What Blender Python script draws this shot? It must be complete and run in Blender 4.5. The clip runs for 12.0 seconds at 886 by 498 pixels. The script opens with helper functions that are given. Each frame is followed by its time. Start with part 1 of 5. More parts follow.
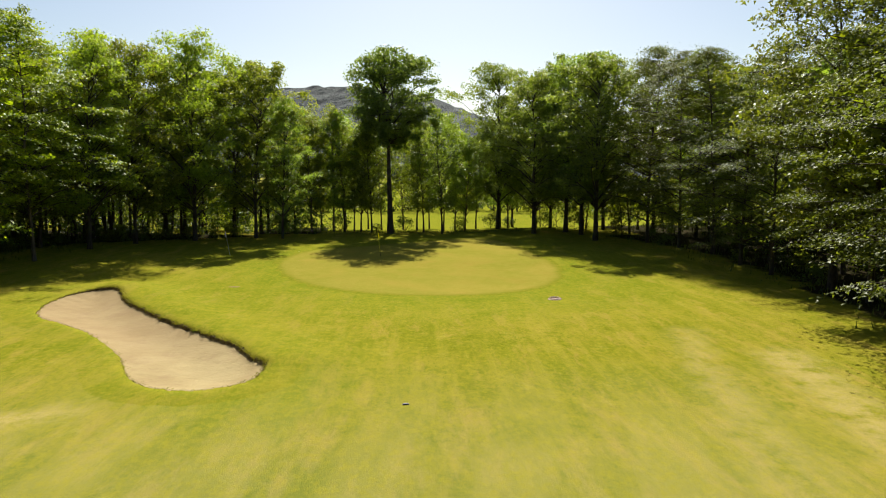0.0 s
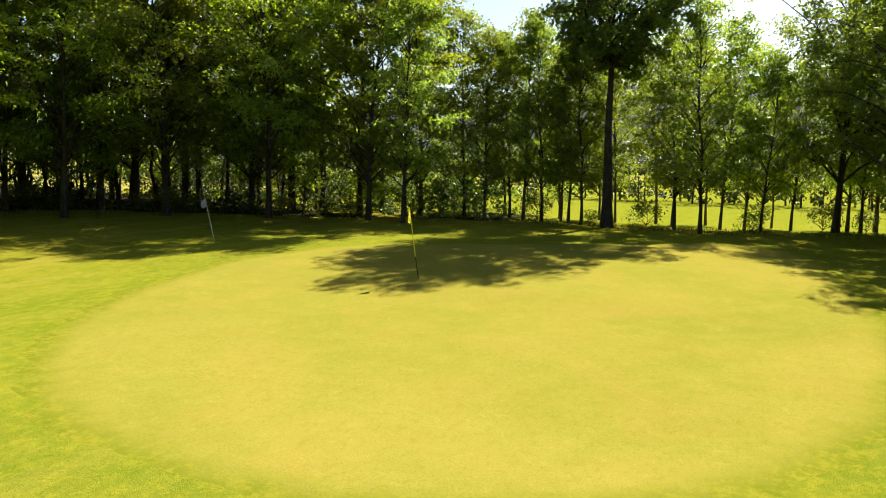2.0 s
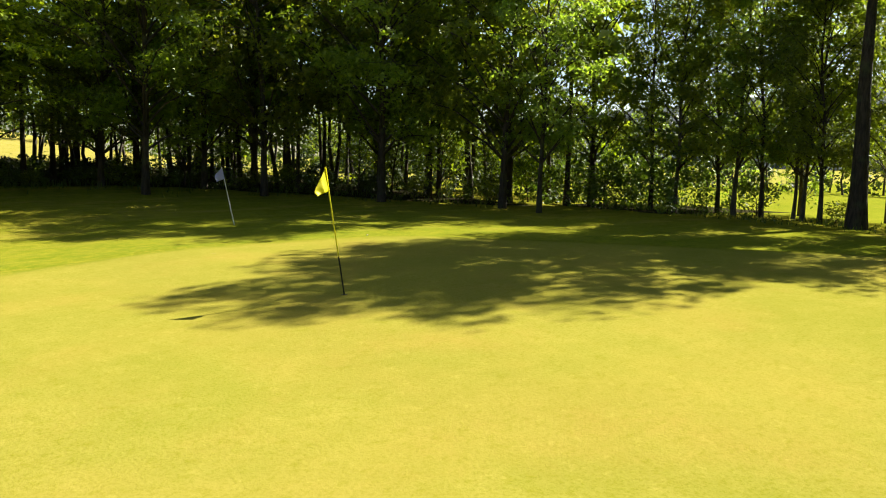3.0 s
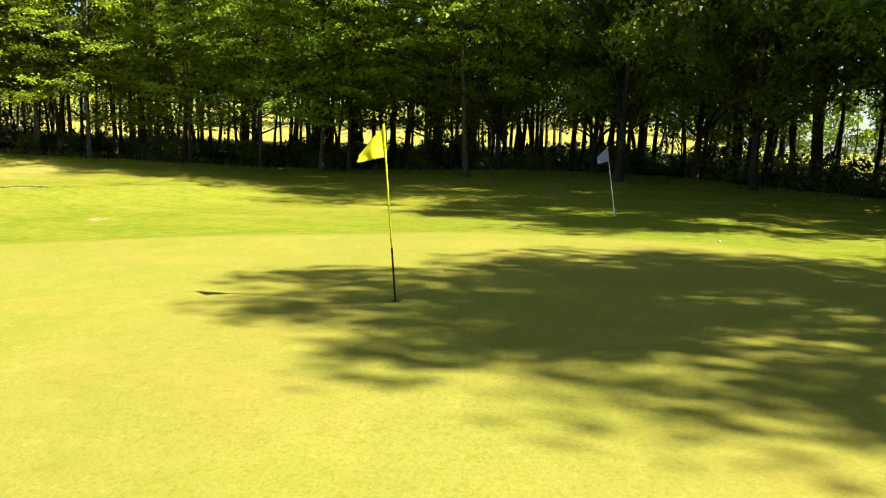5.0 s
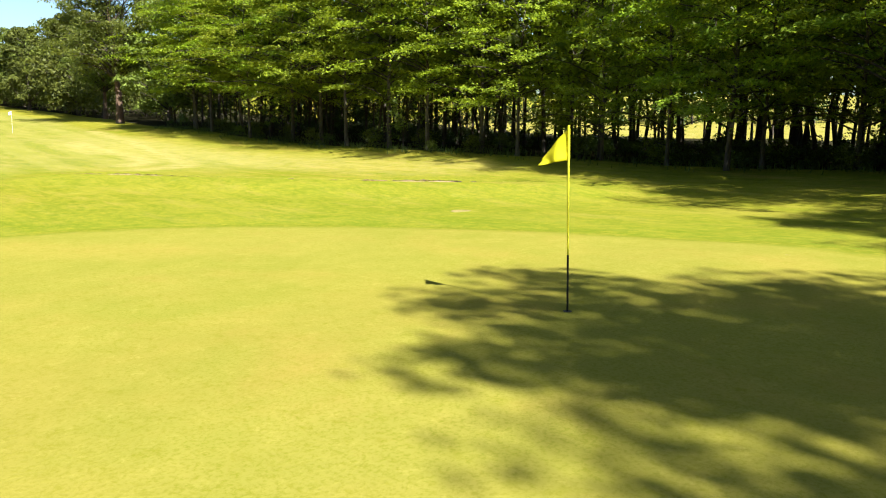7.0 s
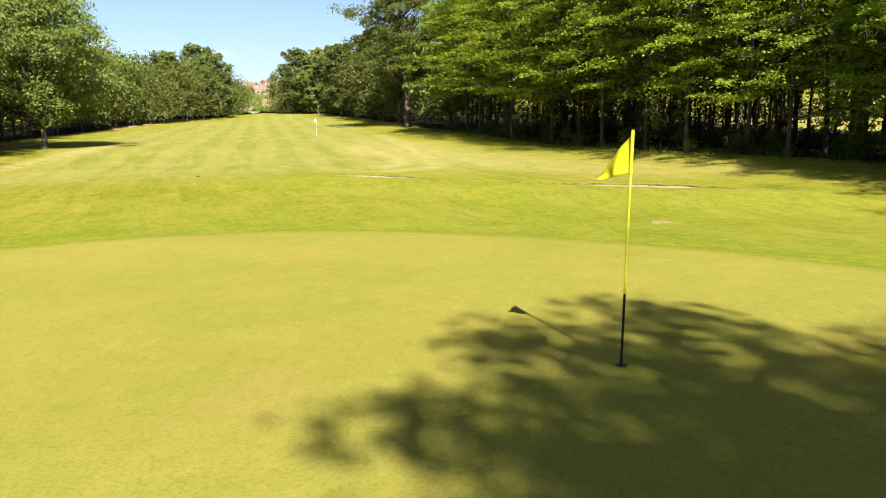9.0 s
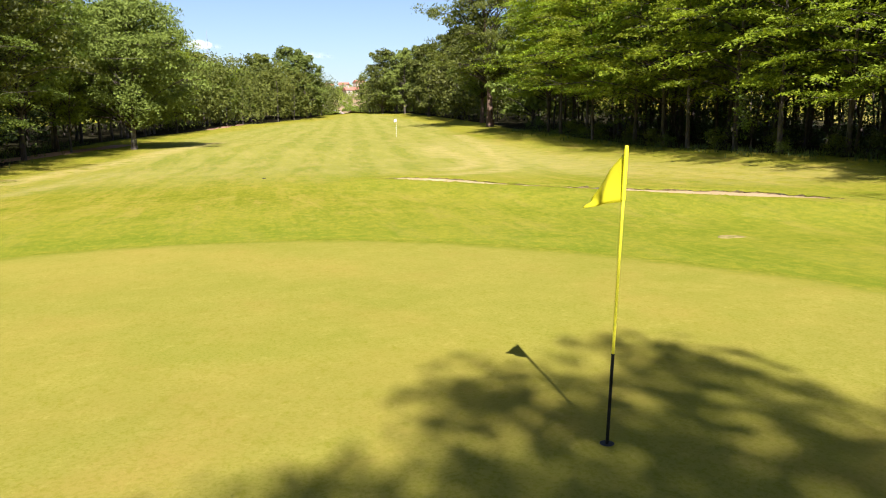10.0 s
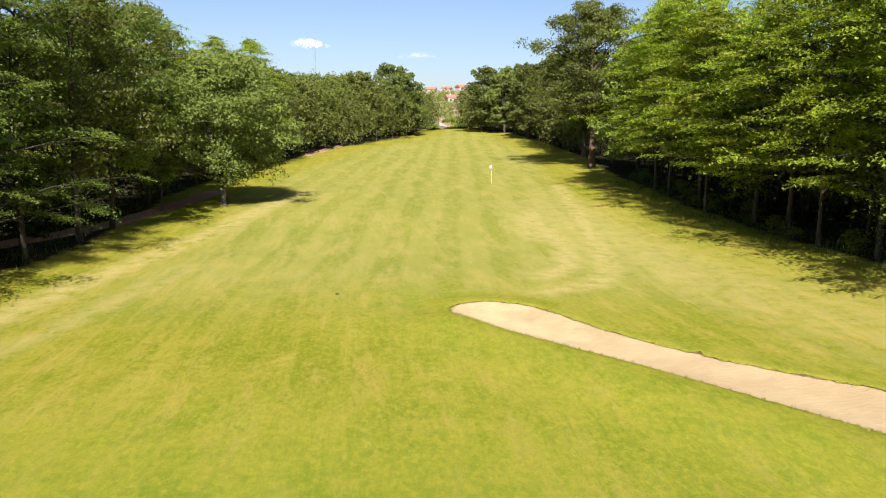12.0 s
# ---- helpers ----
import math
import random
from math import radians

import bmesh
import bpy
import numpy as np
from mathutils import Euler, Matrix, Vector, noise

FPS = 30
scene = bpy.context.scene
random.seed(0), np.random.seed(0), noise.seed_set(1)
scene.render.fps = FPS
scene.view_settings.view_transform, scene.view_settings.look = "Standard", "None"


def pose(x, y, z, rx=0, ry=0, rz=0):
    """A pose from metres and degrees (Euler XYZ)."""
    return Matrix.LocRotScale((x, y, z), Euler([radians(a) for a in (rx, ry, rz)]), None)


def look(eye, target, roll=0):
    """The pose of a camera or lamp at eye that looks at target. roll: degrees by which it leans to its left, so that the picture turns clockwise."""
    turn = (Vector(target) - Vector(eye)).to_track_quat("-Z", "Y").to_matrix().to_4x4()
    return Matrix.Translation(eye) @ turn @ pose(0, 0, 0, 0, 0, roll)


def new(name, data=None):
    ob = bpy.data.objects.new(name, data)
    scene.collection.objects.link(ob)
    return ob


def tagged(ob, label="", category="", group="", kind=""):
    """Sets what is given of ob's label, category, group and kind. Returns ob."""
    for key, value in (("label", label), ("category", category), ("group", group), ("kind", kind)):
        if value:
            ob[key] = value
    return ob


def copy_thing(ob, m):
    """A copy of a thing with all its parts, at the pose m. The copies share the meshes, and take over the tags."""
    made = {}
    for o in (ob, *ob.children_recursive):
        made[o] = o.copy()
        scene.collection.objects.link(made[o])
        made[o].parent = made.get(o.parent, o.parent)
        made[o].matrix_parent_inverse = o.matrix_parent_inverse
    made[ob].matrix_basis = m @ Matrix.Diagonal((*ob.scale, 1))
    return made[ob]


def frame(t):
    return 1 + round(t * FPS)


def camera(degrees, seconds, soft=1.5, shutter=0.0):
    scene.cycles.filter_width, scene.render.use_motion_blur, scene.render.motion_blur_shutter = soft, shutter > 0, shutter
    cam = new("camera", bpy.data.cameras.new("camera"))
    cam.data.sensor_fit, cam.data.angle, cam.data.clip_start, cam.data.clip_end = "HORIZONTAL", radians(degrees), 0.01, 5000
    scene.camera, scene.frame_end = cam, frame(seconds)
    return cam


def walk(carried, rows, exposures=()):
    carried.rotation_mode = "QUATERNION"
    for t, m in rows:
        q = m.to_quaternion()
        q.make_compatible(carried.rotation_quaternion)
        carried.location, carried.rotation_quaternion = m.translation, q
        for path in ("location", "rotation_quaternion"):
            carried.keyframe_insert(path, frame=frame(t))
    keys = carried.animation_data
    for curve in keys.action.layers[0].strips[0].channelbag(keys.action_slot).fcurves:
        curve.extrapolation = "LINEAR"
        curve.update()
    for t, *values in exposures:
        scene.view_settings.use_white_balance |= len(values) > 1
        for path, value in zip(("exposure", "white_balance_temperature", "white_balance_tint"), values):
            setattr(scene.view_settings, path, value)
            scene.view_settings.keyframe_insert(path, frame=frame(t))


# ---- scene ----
FOV = 63.40
ROWS = [
    (0, look((2.203, -50.460, 6.190), (2.630, -40.524, 5.141), -0.00)),
    (0.5, look((5.138, -41.310, 5.624), (4.854, -31.373, 4.543), 0.12)),
    (1, look((7.400, -32.899, 4.786), (6.092, -23.042, 3.721), 0.37)),
    (1.5, look((8.992, -25.190, 3.956), (6.199, -15.647, 2.898), 0.53)),
    (2, look((10.185, -18.576, 3.321), (5.707, -9.705, 2.197), 1.19)),
    (2.5, look((10.292, -12.126, 2.593), (4.233, -4.253, 1.444), 1.11)),
    (2.7, look((10.106, -9.766, 2.545), (3.482, -2.371, 1.345), 1.15)),
    (3.1, look((9.841, -5.550, 2.210), (2.086, 0.641, 0.974), 1.33)),
    (3.5, look((9.303, -2.725, 2.049), (0.535, 1.914, 0.780), 1.72)),
    (3.9, look((8.748, -0.922, 1.997), (-0.732, 1.978, 0.688), 2.08)),
    (4.3, look((8.432, 0.229, 1.990), (-1.400, 1.436, 0.620), 2.14)),
    (4.5, look((8.409, 0.811, 1.997), (-1.484, 1.117, 0.570), 2.01)),
    (5, look((8.237, 1.886, 1.982), (-1.524, 0.314, 0.478), 1.84)),
    (5.5, look((8.006, 2.800, 1.987), (-1.289, -0.539, 0.421), 1.64)),
    (6, look((7.668, 3.598, 2.030), (-0.883, -1.322, 0.397), 1.38)),
    (6.5, look((7.199, 4.223, 2.072), (-0.525, -1.903, 0.398), 1.27)),
    (7, look((6.621, 4.698, 2.116), (-0.282, -2.338, 0.432), 0.75)),
    (7.5, look((6.019, 5.163, 2.145), (0.069, -2.692, 0.443), 0.41)),
    (8, look((5.302, 5.429, 2.157), (0.246, -3.028, 0.450), 0.06)),
    (8.5, look((4.534, 5.456, 2.170), (0.267, -3.426, 0.465), -0.24)),
    (9, look((3.780, 5.200, 2.204), (0.160, -3.965, 0.500), -0.41)),
    (9.5, look((3.124, 5.121, 2.184), (0.274, -4.313, 0.490), -0.58)),
    (10, look((2.325, 4.378, 2.305), (-0.134, -5.164, 0.599), -0.60)),
    (10.2, look((2.033, 3.813, 2.578), (-0.253, -5.771, 0.866), -0.53)),
    (10.5, look((1.382, 2.366, 3.072), (-0.626, -7.275, 1.336), -0.42)),
    (11, look((0.858, 0.630, 4.432), (-0.540, -9.117, 2.688), -0.01)),
    (11.5, look((0.898, 0.222, 5.835), (-0.250, -9.560, 4.109), 0.34)),
    (12, look((1.017, 0.149, 7.361), (-0.141, -9.634, 5.642), 0.83)),
]

cam = camera(FOV, 12.0, soft=1.1)
EXPOSURES = [(0, 1.13, 6500, 9), (0.5, 1.25, 6500, 9), (1.5, 1.64, 6600, 7), (2.7, 1.73, 6700, 5), (4.3, 2.11, 6150, 2), (5.5, 1.97, 6050, 4), (7.2, 1.87, 5900, 6), (9.0, 1.61, 5850, 14), (10.2, 1.51, 5850, 17), (12, 1.36, 5750, 18)]
walk(cam, ROWS, EXPOSURES)

# ---- sky and sun ----
SUN_UP, SUN_AZ = 41.3, 3.0          # degrees: height, and turn from +y towards +x
world = bpy.data.worlds.new("sky")
scene.world = world
world.use_nodes = True
wn = world.node_tree.nodes
sky = wn.new("ShaderNodeTexSky")
sky.sky_type, sky.sun_disc = "NISHITA", False
sky.sun_elevation, sky.sun_rotation = radians(SUN_UP), radians(SUN_AZ)
sky.air_density, sky.dust_density, sky.ozone_density = 1.0, 1.0, 1.0
wn["Background"].inputs["Strength"].default_value = 0.047
world.node_tree.links.new(sky.outputs[0], wn["Background"].inputs["Color"])

sun = new("sun", bpy.data.lights.new("sun", "SUN"))
sun.data.energy, sun.data.angle, sun.data.color = 5.0, radians(0.55), (1.0, 0.95, 0.84)
sun_way = Vector((math.sin(radians(SUN_AZ)) * math.cos(radians(SUN_UP)), math.cos(radians(SUN_AZ)) * math.cos(radians(SUN_UP)), math.sin(radians(SUN_UP))))
sun.matrix_world = look(sun_way * 300, (0, 0, 0))


# ---- materials ----
class Mat:
    """A node material under construction."""

    def __init__(self, name, rough=0.8):
        self.mat = bpy.data.materials.new(name)
        self.mat.use_nodes = True
        self.nt = self.mat.node_tree
        self.bsdf = self.nt.nodes["Principled BSDF"]
        self.bsdf.inputs["Roughness"].default_value = rough
        self.bsdf.inputs["Specular IOR Level"].default_value = 0.3
        self.pos = self.node("ShaderNodeNewGeometry").outputs["Position"]

    def node(self, kind, **inputs):
        n = self.nt.nodes.new(kind)
        return n

    def link(self, a, b):
        self.nt.links.new(a, b)

    def noise(self, scale, detail=4.0, rough=0.55, vector=None, stretch=None):
        n = self.node("ShaderNodeTexNoise")
        n.inputs["Scale"].default_value, n.inputs["Detail"].default_value, n.inputs["Roughness"].default_value = scale, detail, rough
        v = vector or self.pos
        if stretch:
            m = self.node("ShaderNodeMapping")
            m.inputs["Scale"].default_value = stretch
            self.link(v, m.inputs["Vector"])
            v = m.outputs[0]
        self.link(v, n.inputs["Vector"])
        return n.outputs["Fac"]

    def mix(self, fac, a, b, blend="MIX"):
        m = self.node("ShaderNodeMix")
        m.data_type, m.blend_type = "RGBA", blend
        for sock, v in ((m.inputs[0], fac), (m.inputs[6], a), (m.inputs[7], b)):
            if isinstance(v, (int, float)):
                sock.default_value = v
            elif isinstance(v, tuple):
                sock.default_value = (*v, 1)
            else:
                self.link(v, sock)
        return m.outputs[2]

    def math(self, op, a, b=0.0, clamp=False):
        m = self.node("ShaderNodeMath")
        m.operation, m.use_clamp = op, clamp
        for sock, v in zip(m.inputs, (a, b)):
            if isinstance(v, (int, float)):
                sock.default_value = v
            else:
                self.link(v, sock)
        return m.outputs[0]

    def step(self, value, lo, hi):
        m = self.node("ShaderNodeMapRange")
        m.interpolation_type = "SMOOTHSTEP"
        m.inputs["From Min"].default_value, m.inputs["From Max"].default_value = lo, hi
        self.link(value, m.inputs["Value"])
        return m.outputs[0]

    def colour(self, c):
        if isinstance(c, tuple):
            self.bsdf.inputs["Base Color"].default_value = (*c, 1)
        else:
            self.link(c, self.bsdf.inputs["Base Color"])

    def bump(self, height, strength=0.5, distance=0.02):
        b = self.node("ShaderNodeBump")
        b.inputs["Strength"].default_value, b.inputs["Distance"].default_value = strength, distance
        self.link(height, b.inputs["Height"])
        self.link(b.outputs[0], self.bsdf.inputs["Normal"])


def turf_material():
    """Mown grass: fairway stripes, dry patches, lusher apron, leaf litter under the trees darkened for shade."""
    k = Mat("turf", 1.0)
    k.bsdf.inputs["Specular IOR Level"].default_value = 0.0
    k.bsdf.inputs["IOR"].default_value = 1.02
    big = k.noise(0.09, 5, 0.6)
    mid = k.noise(0.7, 5, 0.6)
    fine = k.noise(4.0, 9, 0.78, stretch=(1.3, 0.8, 1))
    blade = k.noise(55.0, 3, 0.7, stretch=(1, 0.6, 1))
    col = k.mix(k.step(mid, 0.3, 0.7), (0.158, 0.155, 0.013), (0.216, 0.188, 0.022))
    col = k.mix(k.step(big, 0.42, 0.66), col, (0.131, 0.142, 0.010))
    # bleached, drier patches
    dry = k.math("MULTIPLY", k.step(k.noise(0.3, 6, 0.65, stretch=(1, 0.4, 1)), 0.50, 0.72), k.step(k.noise(2.6, 6, 0.75, stretch=(1.3, 0.7, 1)), 0.38, 0.62))
    col = k.mix(k.math("MULTIPLY", dry, 0.75), col, (0.341, 0.242, 0.050))
    hair = k.noise(1.0, 7, 0.75, stretch=(6.0, 0.5, 1))
    col = k.mix(k.math("MULTIPLY", k.step(hair, 0.52, 0.64), 0.5), col, (0.106, 0.128, 0.007))
    straw = k.noise(0.9, 7, 0.72, stretch=(1.0, 0.22, 1))
    col = k.mix(k.math("MULTIPLY", k.step(straw, 0.50, 0.66), 0.62), col, (0.319, 0.222, 0.049))
    streak = k.noise(1.0, 6, 0.65, stretch=(1.5, 0.10, 1))
    col = k.mix(k.math("MULTIPLY", k.step(streak, 0.48, 0.62), 0.40), col, (0.260, 0.218, 0.031))
    col = k.mix(k.math("MULTIPLY", k.step(k.noise(0.6, 8, 0.8, stretch=(1.0, 0.6, 1)), 0.52, 0.62), 0.6), col, (0.108, 0.128, 0.007))
    tuft = k.noise(14.0, 7, 0.82, stretch=(1, 0.55, 1))
    col = k.mix(k.math("MULTIPLY", k.step(tuft, 0.51, 0.62), 0.45), col, (0.073, 0.092, 0.005))
    pale = k.noise(1.6, 8, 0.8, stretch=(1.0, 0.45, 1))
    col = k.mix(k.math("MULTIPLY", k.step(pale, 0.55, 0.70), 0.5), col, (0.342, 0.290, 0.060))
    # mowing stripes along the fairway
    xyz = k.node("ShaderNodeSeparateXYZ")
    k.link(k.pos, xyz.inputs[0])
    across = k.math("ADD", xyz.outputs[0], k.math("MULTIPLY", xyz.outputs[1], -0.13))
    across = k.math("ADD", across, k.math("MULTIPLY", k.noise(0.05, 2), 3.0))
    wave = k.math("SINE", k.math("MULTIPLY", across, 1.9))
    zone = k.node("ShaderNodeVertexColor")
    zone.layer_name = "zone"
    sep = k.node("ShaderNodeSeparateColor")
    k.link(zone.outputs["Color"], sep.inputs[0])
    col = k.mix(k.math("MULTIPLY", sep.outputs["Green"], 0.5), col, k.mix(k.step(straw, 0.42, 0.60), (0.166, 0.178, 0.042), (0.248, 0.222, 0.074)))
    stripe = k.math("MULTIPLY", k.step(wave, -0.35, 0.35), sep.outputs["Green"])
    col = k.mix(k.math("MULTIPLY", k.math("MULTIPLY", stripe, k.step(k.noise(0.25, 4), 0.20, 0.50)), 0.36), col, (0.271, 0.236, 0.062))
    lush = k.math("MULTIPLY", sep.outputs["Blue"], 0.68)
    col = k.mix(lush, col, k.mix(k.step(mid, 0.35, 0.65), (0.116, 0.158, 0.012), (0.157, 0.176, 0.015)))
    wear = k.node("ShaderNodeVertexColor")
    wear.layer_name = "wear"
    ws = k.node("ShaderNodeSeparateColor")
    k.link(wear.outputs["Color"], ws.inputs[0])
    ragged = k.step(k.noise(1.1, 6, 0.7), 0.30, 0.60)
    col = k.mix(k.math("MULTIPLY", k.math("MULTIPLY", ws.outputs["Green"], ragged), 0.85), col, (0.342, 0.268, 0.098))
    # speckle of blades
    col = k.mix(k.math("MULTIPLY", k.step(fine, 0.42, 0.66), 0.55), col, (0.271, 0.238, 0.021))
    col = k.mix(k.math("MULTIPLY", k.step(blade, 0.48, 0.70), 0.38), col, (0.061, 0.073, 0.004))
    # litter and bare soil under the trees, near black to carry tree shade
    shaded_litter = k.mix(k.step(k.noise(1.6, 6, 0.7), 0.35, 0.65), (0.026, 0.019, 0.012), (0.018, 0.022, 0.007))
    shaded_litter = k.mix(k.math("MULTIPLY", k.step(k.noise(30, 3), 0.5, 0.7), 0.5), shaded_litter, (0.106, 0.076, 0.053))
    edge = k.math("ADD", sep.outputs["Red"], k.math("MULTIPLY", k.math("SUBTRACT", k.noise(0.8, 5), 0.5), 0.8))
    col = k.mix(k.step(edge, 0.35, 0.65), col, shaded_litter)
    dirt = k.math("ADD", ws.outputs["Red"], k.math("MULTIPLY", k.math("SUBTRACT", k.noise(0.9, 5), 0.5), 0.9))
    col = k.mix(k.step(dirt, 0.45, 0.62), col, (0.330, 0.185, 0.115))
    k.colour(col)
    h = k.math("ADD", k.math("MULTIPLY", fine, 0.7), k.math("MULTIPLY", blade, 0.5))
    k.bump(k.math("ADD", h, k.math("MULTIPLY", tuft, 0.6)), 0.6, 0.05)
    return k.mat


def green_material():
    k = Mat("putting_turf", 1.0)
    k.bsdf.inputs["Specular IOR Level"].default_value = 0.0
    k.bsdf.inputs["IOR"].default_value = 1.02
    big = k.noise(0.16, 5, 0.6)
    mid = k.noise(1.3, 6, 0.65)
    fine = k.noise(28, 5, 0.7)
    col = k.mix(k.step(big, 0.35, 0.65), (0.215, 0.192, 0.032), (0.189, 0.180, 0.025))
    col = k.mix(k.math("MULTIPLY", k.step(mid, 0.36, 0.72), 0.42), col, (0.277, 0.229, 0.046))
    col = k.mix(k.math("MULTIPLY", k.step(k.noise(0.45, 7, 0.75), 0.48, 0.74), 0.5), col, (0.246, 0.169, 0.036))
    col = k.mix(k.math("MULTIPLY", k.step(fine, 0.46, 0.64), 0.5), col, (0.136, 0.135, 0.007))
    wide = k.noise(0.24, 5, 0.6)
    col = k.mix(k.math("MULTIPLY", k.step(wide, 0.42, 0.62), 0.32), col, (0.271, 0.200, 0.040))
    pile = k.noise(9.0, 7, 0.8, stretch=(1.0, 0.6, 1))
    col = k.mix(k.math("MULTIPLY", k.step(pile, 0.50, 0.66), 0.45), col, (0.159, 0.148, 0.010))
    col = k.mix(k.math("MULTIPLY", k.step(k.noise(6.0, 7, 0.8), 0.54, 0.68), 0.4), col, (0.304, 0.254, 0.054))
    # the collar of longer grass at the rim
    rim = k.node("ShaderNodeVertexColor")
    rim.layer_name = "rim"
    rs = k.node("ShaderNodeSeparateColor")
    k.link(rim.outputs["Color"], rs.inputs[0])
    soft = k.math("ADD", rs.outputs["Red"], k.math("MULTIPLY", k.math("SUBTRACT", k.noise(2.5, 5, 0.7), 0.5), 0.7))
    col = k.mix(k.step(soft, 0.25, 0.85), col, k.mix(k.step(k.noise(5.0, 8, 0.75), 0.4, 0.65), (0.117, 0.132, 0.010), (0.198, 0.183, 0.019)))
    k.colour(col)
    k.bump(fine, 0.4, 0.015)
    return k.mat


def sand_material():
    k = Mat("sand", 0.95)
    k.bsdf.inputs["Specular IOR Level"].default_value = 0.05
    k.bsdf.inputs["Diffuse Roughness"].default_value = 0.15
    a, b = k.noise(0.55, 5, 0.6), k.noise(14, 5, 0.7)
    col = k.mix(k.step(a, 0.35, 0.65), (0.302, 0.228, 0.108), (0.366, 0.288, 0.142))
    # damp brown sand at the far end
    xyz = k.node("ShaderNodeSeparateXYZ")
    k.link(k.pos, xyz.inputs[0])
    damp = k.math("MULTIPLY", k.step(k.math("ADD", xyz.outputs[1], k.math("MULTIPLY", k.noise(0.5, 5, 0.6), 6.0)), -24.0, -18.0), 0.45)
    col = k.mix(damp, col, (0.262, 0.172, 0.090))
    col = k.mix(k.math("MULTIPLY", k.step(k.noise(0.8, 6, 0.7), 0.50, 0.66), 0.4), col, (0.255, 0.172, 0.095))
    col = k.mix(k.math("MULTIPLY", k.step(b, 0.45, 0.7), 0.3), col, (0.260, 0.185, 0.100))
    k.colour(col)
    rake = k.noise(3.2, 3, 0.5, stretch=(1.0, 3.0, 1.0))
    k.bump(k.math("ADD", k.math("MULTIPLY", rake, 0.5), k.math("MULTIPLY", b, 0.25)), 0.7, 0.06)
    return k.mat


def earth_material(name, dark, light, scale=5.0):
    k = Mat(name, 0.95)
    k.bsdf.inputs["Specular IOR Level"].default_value = 0.03
    k.colour(k.mix(k.step(k.noise(scale, 6, 0.7), 0.35, 0.65), dark, light))
    k.bump(k.noise(scale * 2.4, 5), 0.7, 0.2 / scale)
    return k.mat


def leaf_material(name, dark, light, glow, through_share=0.42, gloss=0.3):
    """Leaves: diffuse, a little gloss, and light passing through."""
    k = Mat(name, 0.52)
    k.bsdf.inputs["Specular IOR Level"].default_value = gloss
    geo = k.node("ShaderNodeNewGeometry")
    info = k.node("ShaderNodeObjectInfo")
    col = k.mix(geo.outputs["Random Per Island"], dark, light)
    hsv = k.node("ShaderNodeHueSaturation")
    k.link(k.math("ADD", 0.485, k.math("MULTIPLY", info.outputs["Random"], 0.03)), hsv.inputs["Hue"])
    k.link(k.math("ADD", 0.72, k.math("MULTIPLY", info.outputs["Random"], 0.5)), hsv.inputs["Value"])
    k.link(col, hsv.inputs["Color"])
    k.colour(hsv.outputs[0])
    tr = k.node("ShaderNodeBsdfTranslucent")
    mul = k.mix(1.0, hsv.outputs[0], glow, "MULTIPLY")
    k.link(mul, tr.inputs["Color"])
    mixer = k.node("ShaderNodeMixShader")
    mixer.inputs[0].default_value = through_share
    k.link(k.bsdf.outputs[0], mixer.inputs[1])
    k.link(tr.outputs[0], mixer.inputs[2])
    k.link(mixer.outputs[0], k.nt.nodes["Material Output"].inputs["Surface"])
    return k.mat


def bark_material(name, dark, light):
    k = Mat(name, 0.9)
    v = k.noise(7, 6, 0.7, stretch=(1.6, 1.6, 0.28))
    col = k.mix(k.step(v, 0.35, 0.65), dark, light)
    col = k.mix(k.math("MULTIPLY", k.step(k.noise(1.8, 4), 0.5, 0.7), 0.5), col, (0.075, 0.085, 0.035))
    k.colour(col)
    k.bump(v, 0.8, 0.05)
    return k.mat


def plain_material(name, col, rough=0.5, vary=0.12):
    k = Mat(name, rough)
    dark = tuple(c * (1 - vary) for c in col)
    k.colour(k.mix(k.step(k.noise(8, 4), 0.3, 0.7), dark, col))
    return k.mat


TURF, PUTTING, SAND = turf_material(), green_material(), sand_material()
LIP_EARTH = earth_material("lip_earth", (0.085, 0.060, 0.026), (0.210, 0.155, 0.070))
TAN_EARTH = earth_material("tan_earth", (0.15, 0.13, 0.05), (0.29, 0.20, 0.11), 0.10)
LEAF_BEECH = leaf_material("beech_leaf", (0.112, 0.156, 0.009), (0.276, 0.325, 0.020), (1.7, 1.7, 0.5), 0.42, 0.18)
LEAF_OAK = leaf_material("oak_leaf", (0.066, 0.082, 0.012), (0.155, 0.176, 0.027), (2.1, 2.15, 0.65), 0.44)
LEAF_FAR = leaf_material("far_leaf", (0.056, 0.070, 0.012), (0.136, 0.152, 0.026), (1.3, 1.3, 0.5), 0.30, 0.15)
LEAF_OLIVE = leaf_material("olive_leaf", (0.096, 0.116, 0.020), (0.150, 0.172, 0.030), (1.3, 1.25, 0.5), 0.26, 0.08)
LEAF_HORN = leaf_material("hornbeam_leaf", (0.066, 0.088, 0.015), (0.128, 0.156, 0.025), (2.0, 2.0, 0.7), 0.36, 0.10)
LEAF_DARK = leaf_material("alder_leaf", (0.074, 0.100, 0.018), (0.160, 0.196, 0.036), (2.5, 2.6, 0.9), 0.50)
LEAF_LIGHT = leaf_material("birch_leaf", (0.105, 0.140, 0.016), (0.200, 0.238, 0.030), (2.2, 2.2, 0.7), 0.52)
LEAF_UNDER = leaf_material("thicket_leaf", (0.048, 0.068, 0.011), (0.095, 0.126, 0.020), (1.7, 1.8, 0.6), 0.34)
LEAF_TALL = leaf_material("tall_oak_leaf", (0.058, 0.080, 0.016), (0.132, 0.164, 0.034), (2.2, 2.3, 0.8), 0.46)
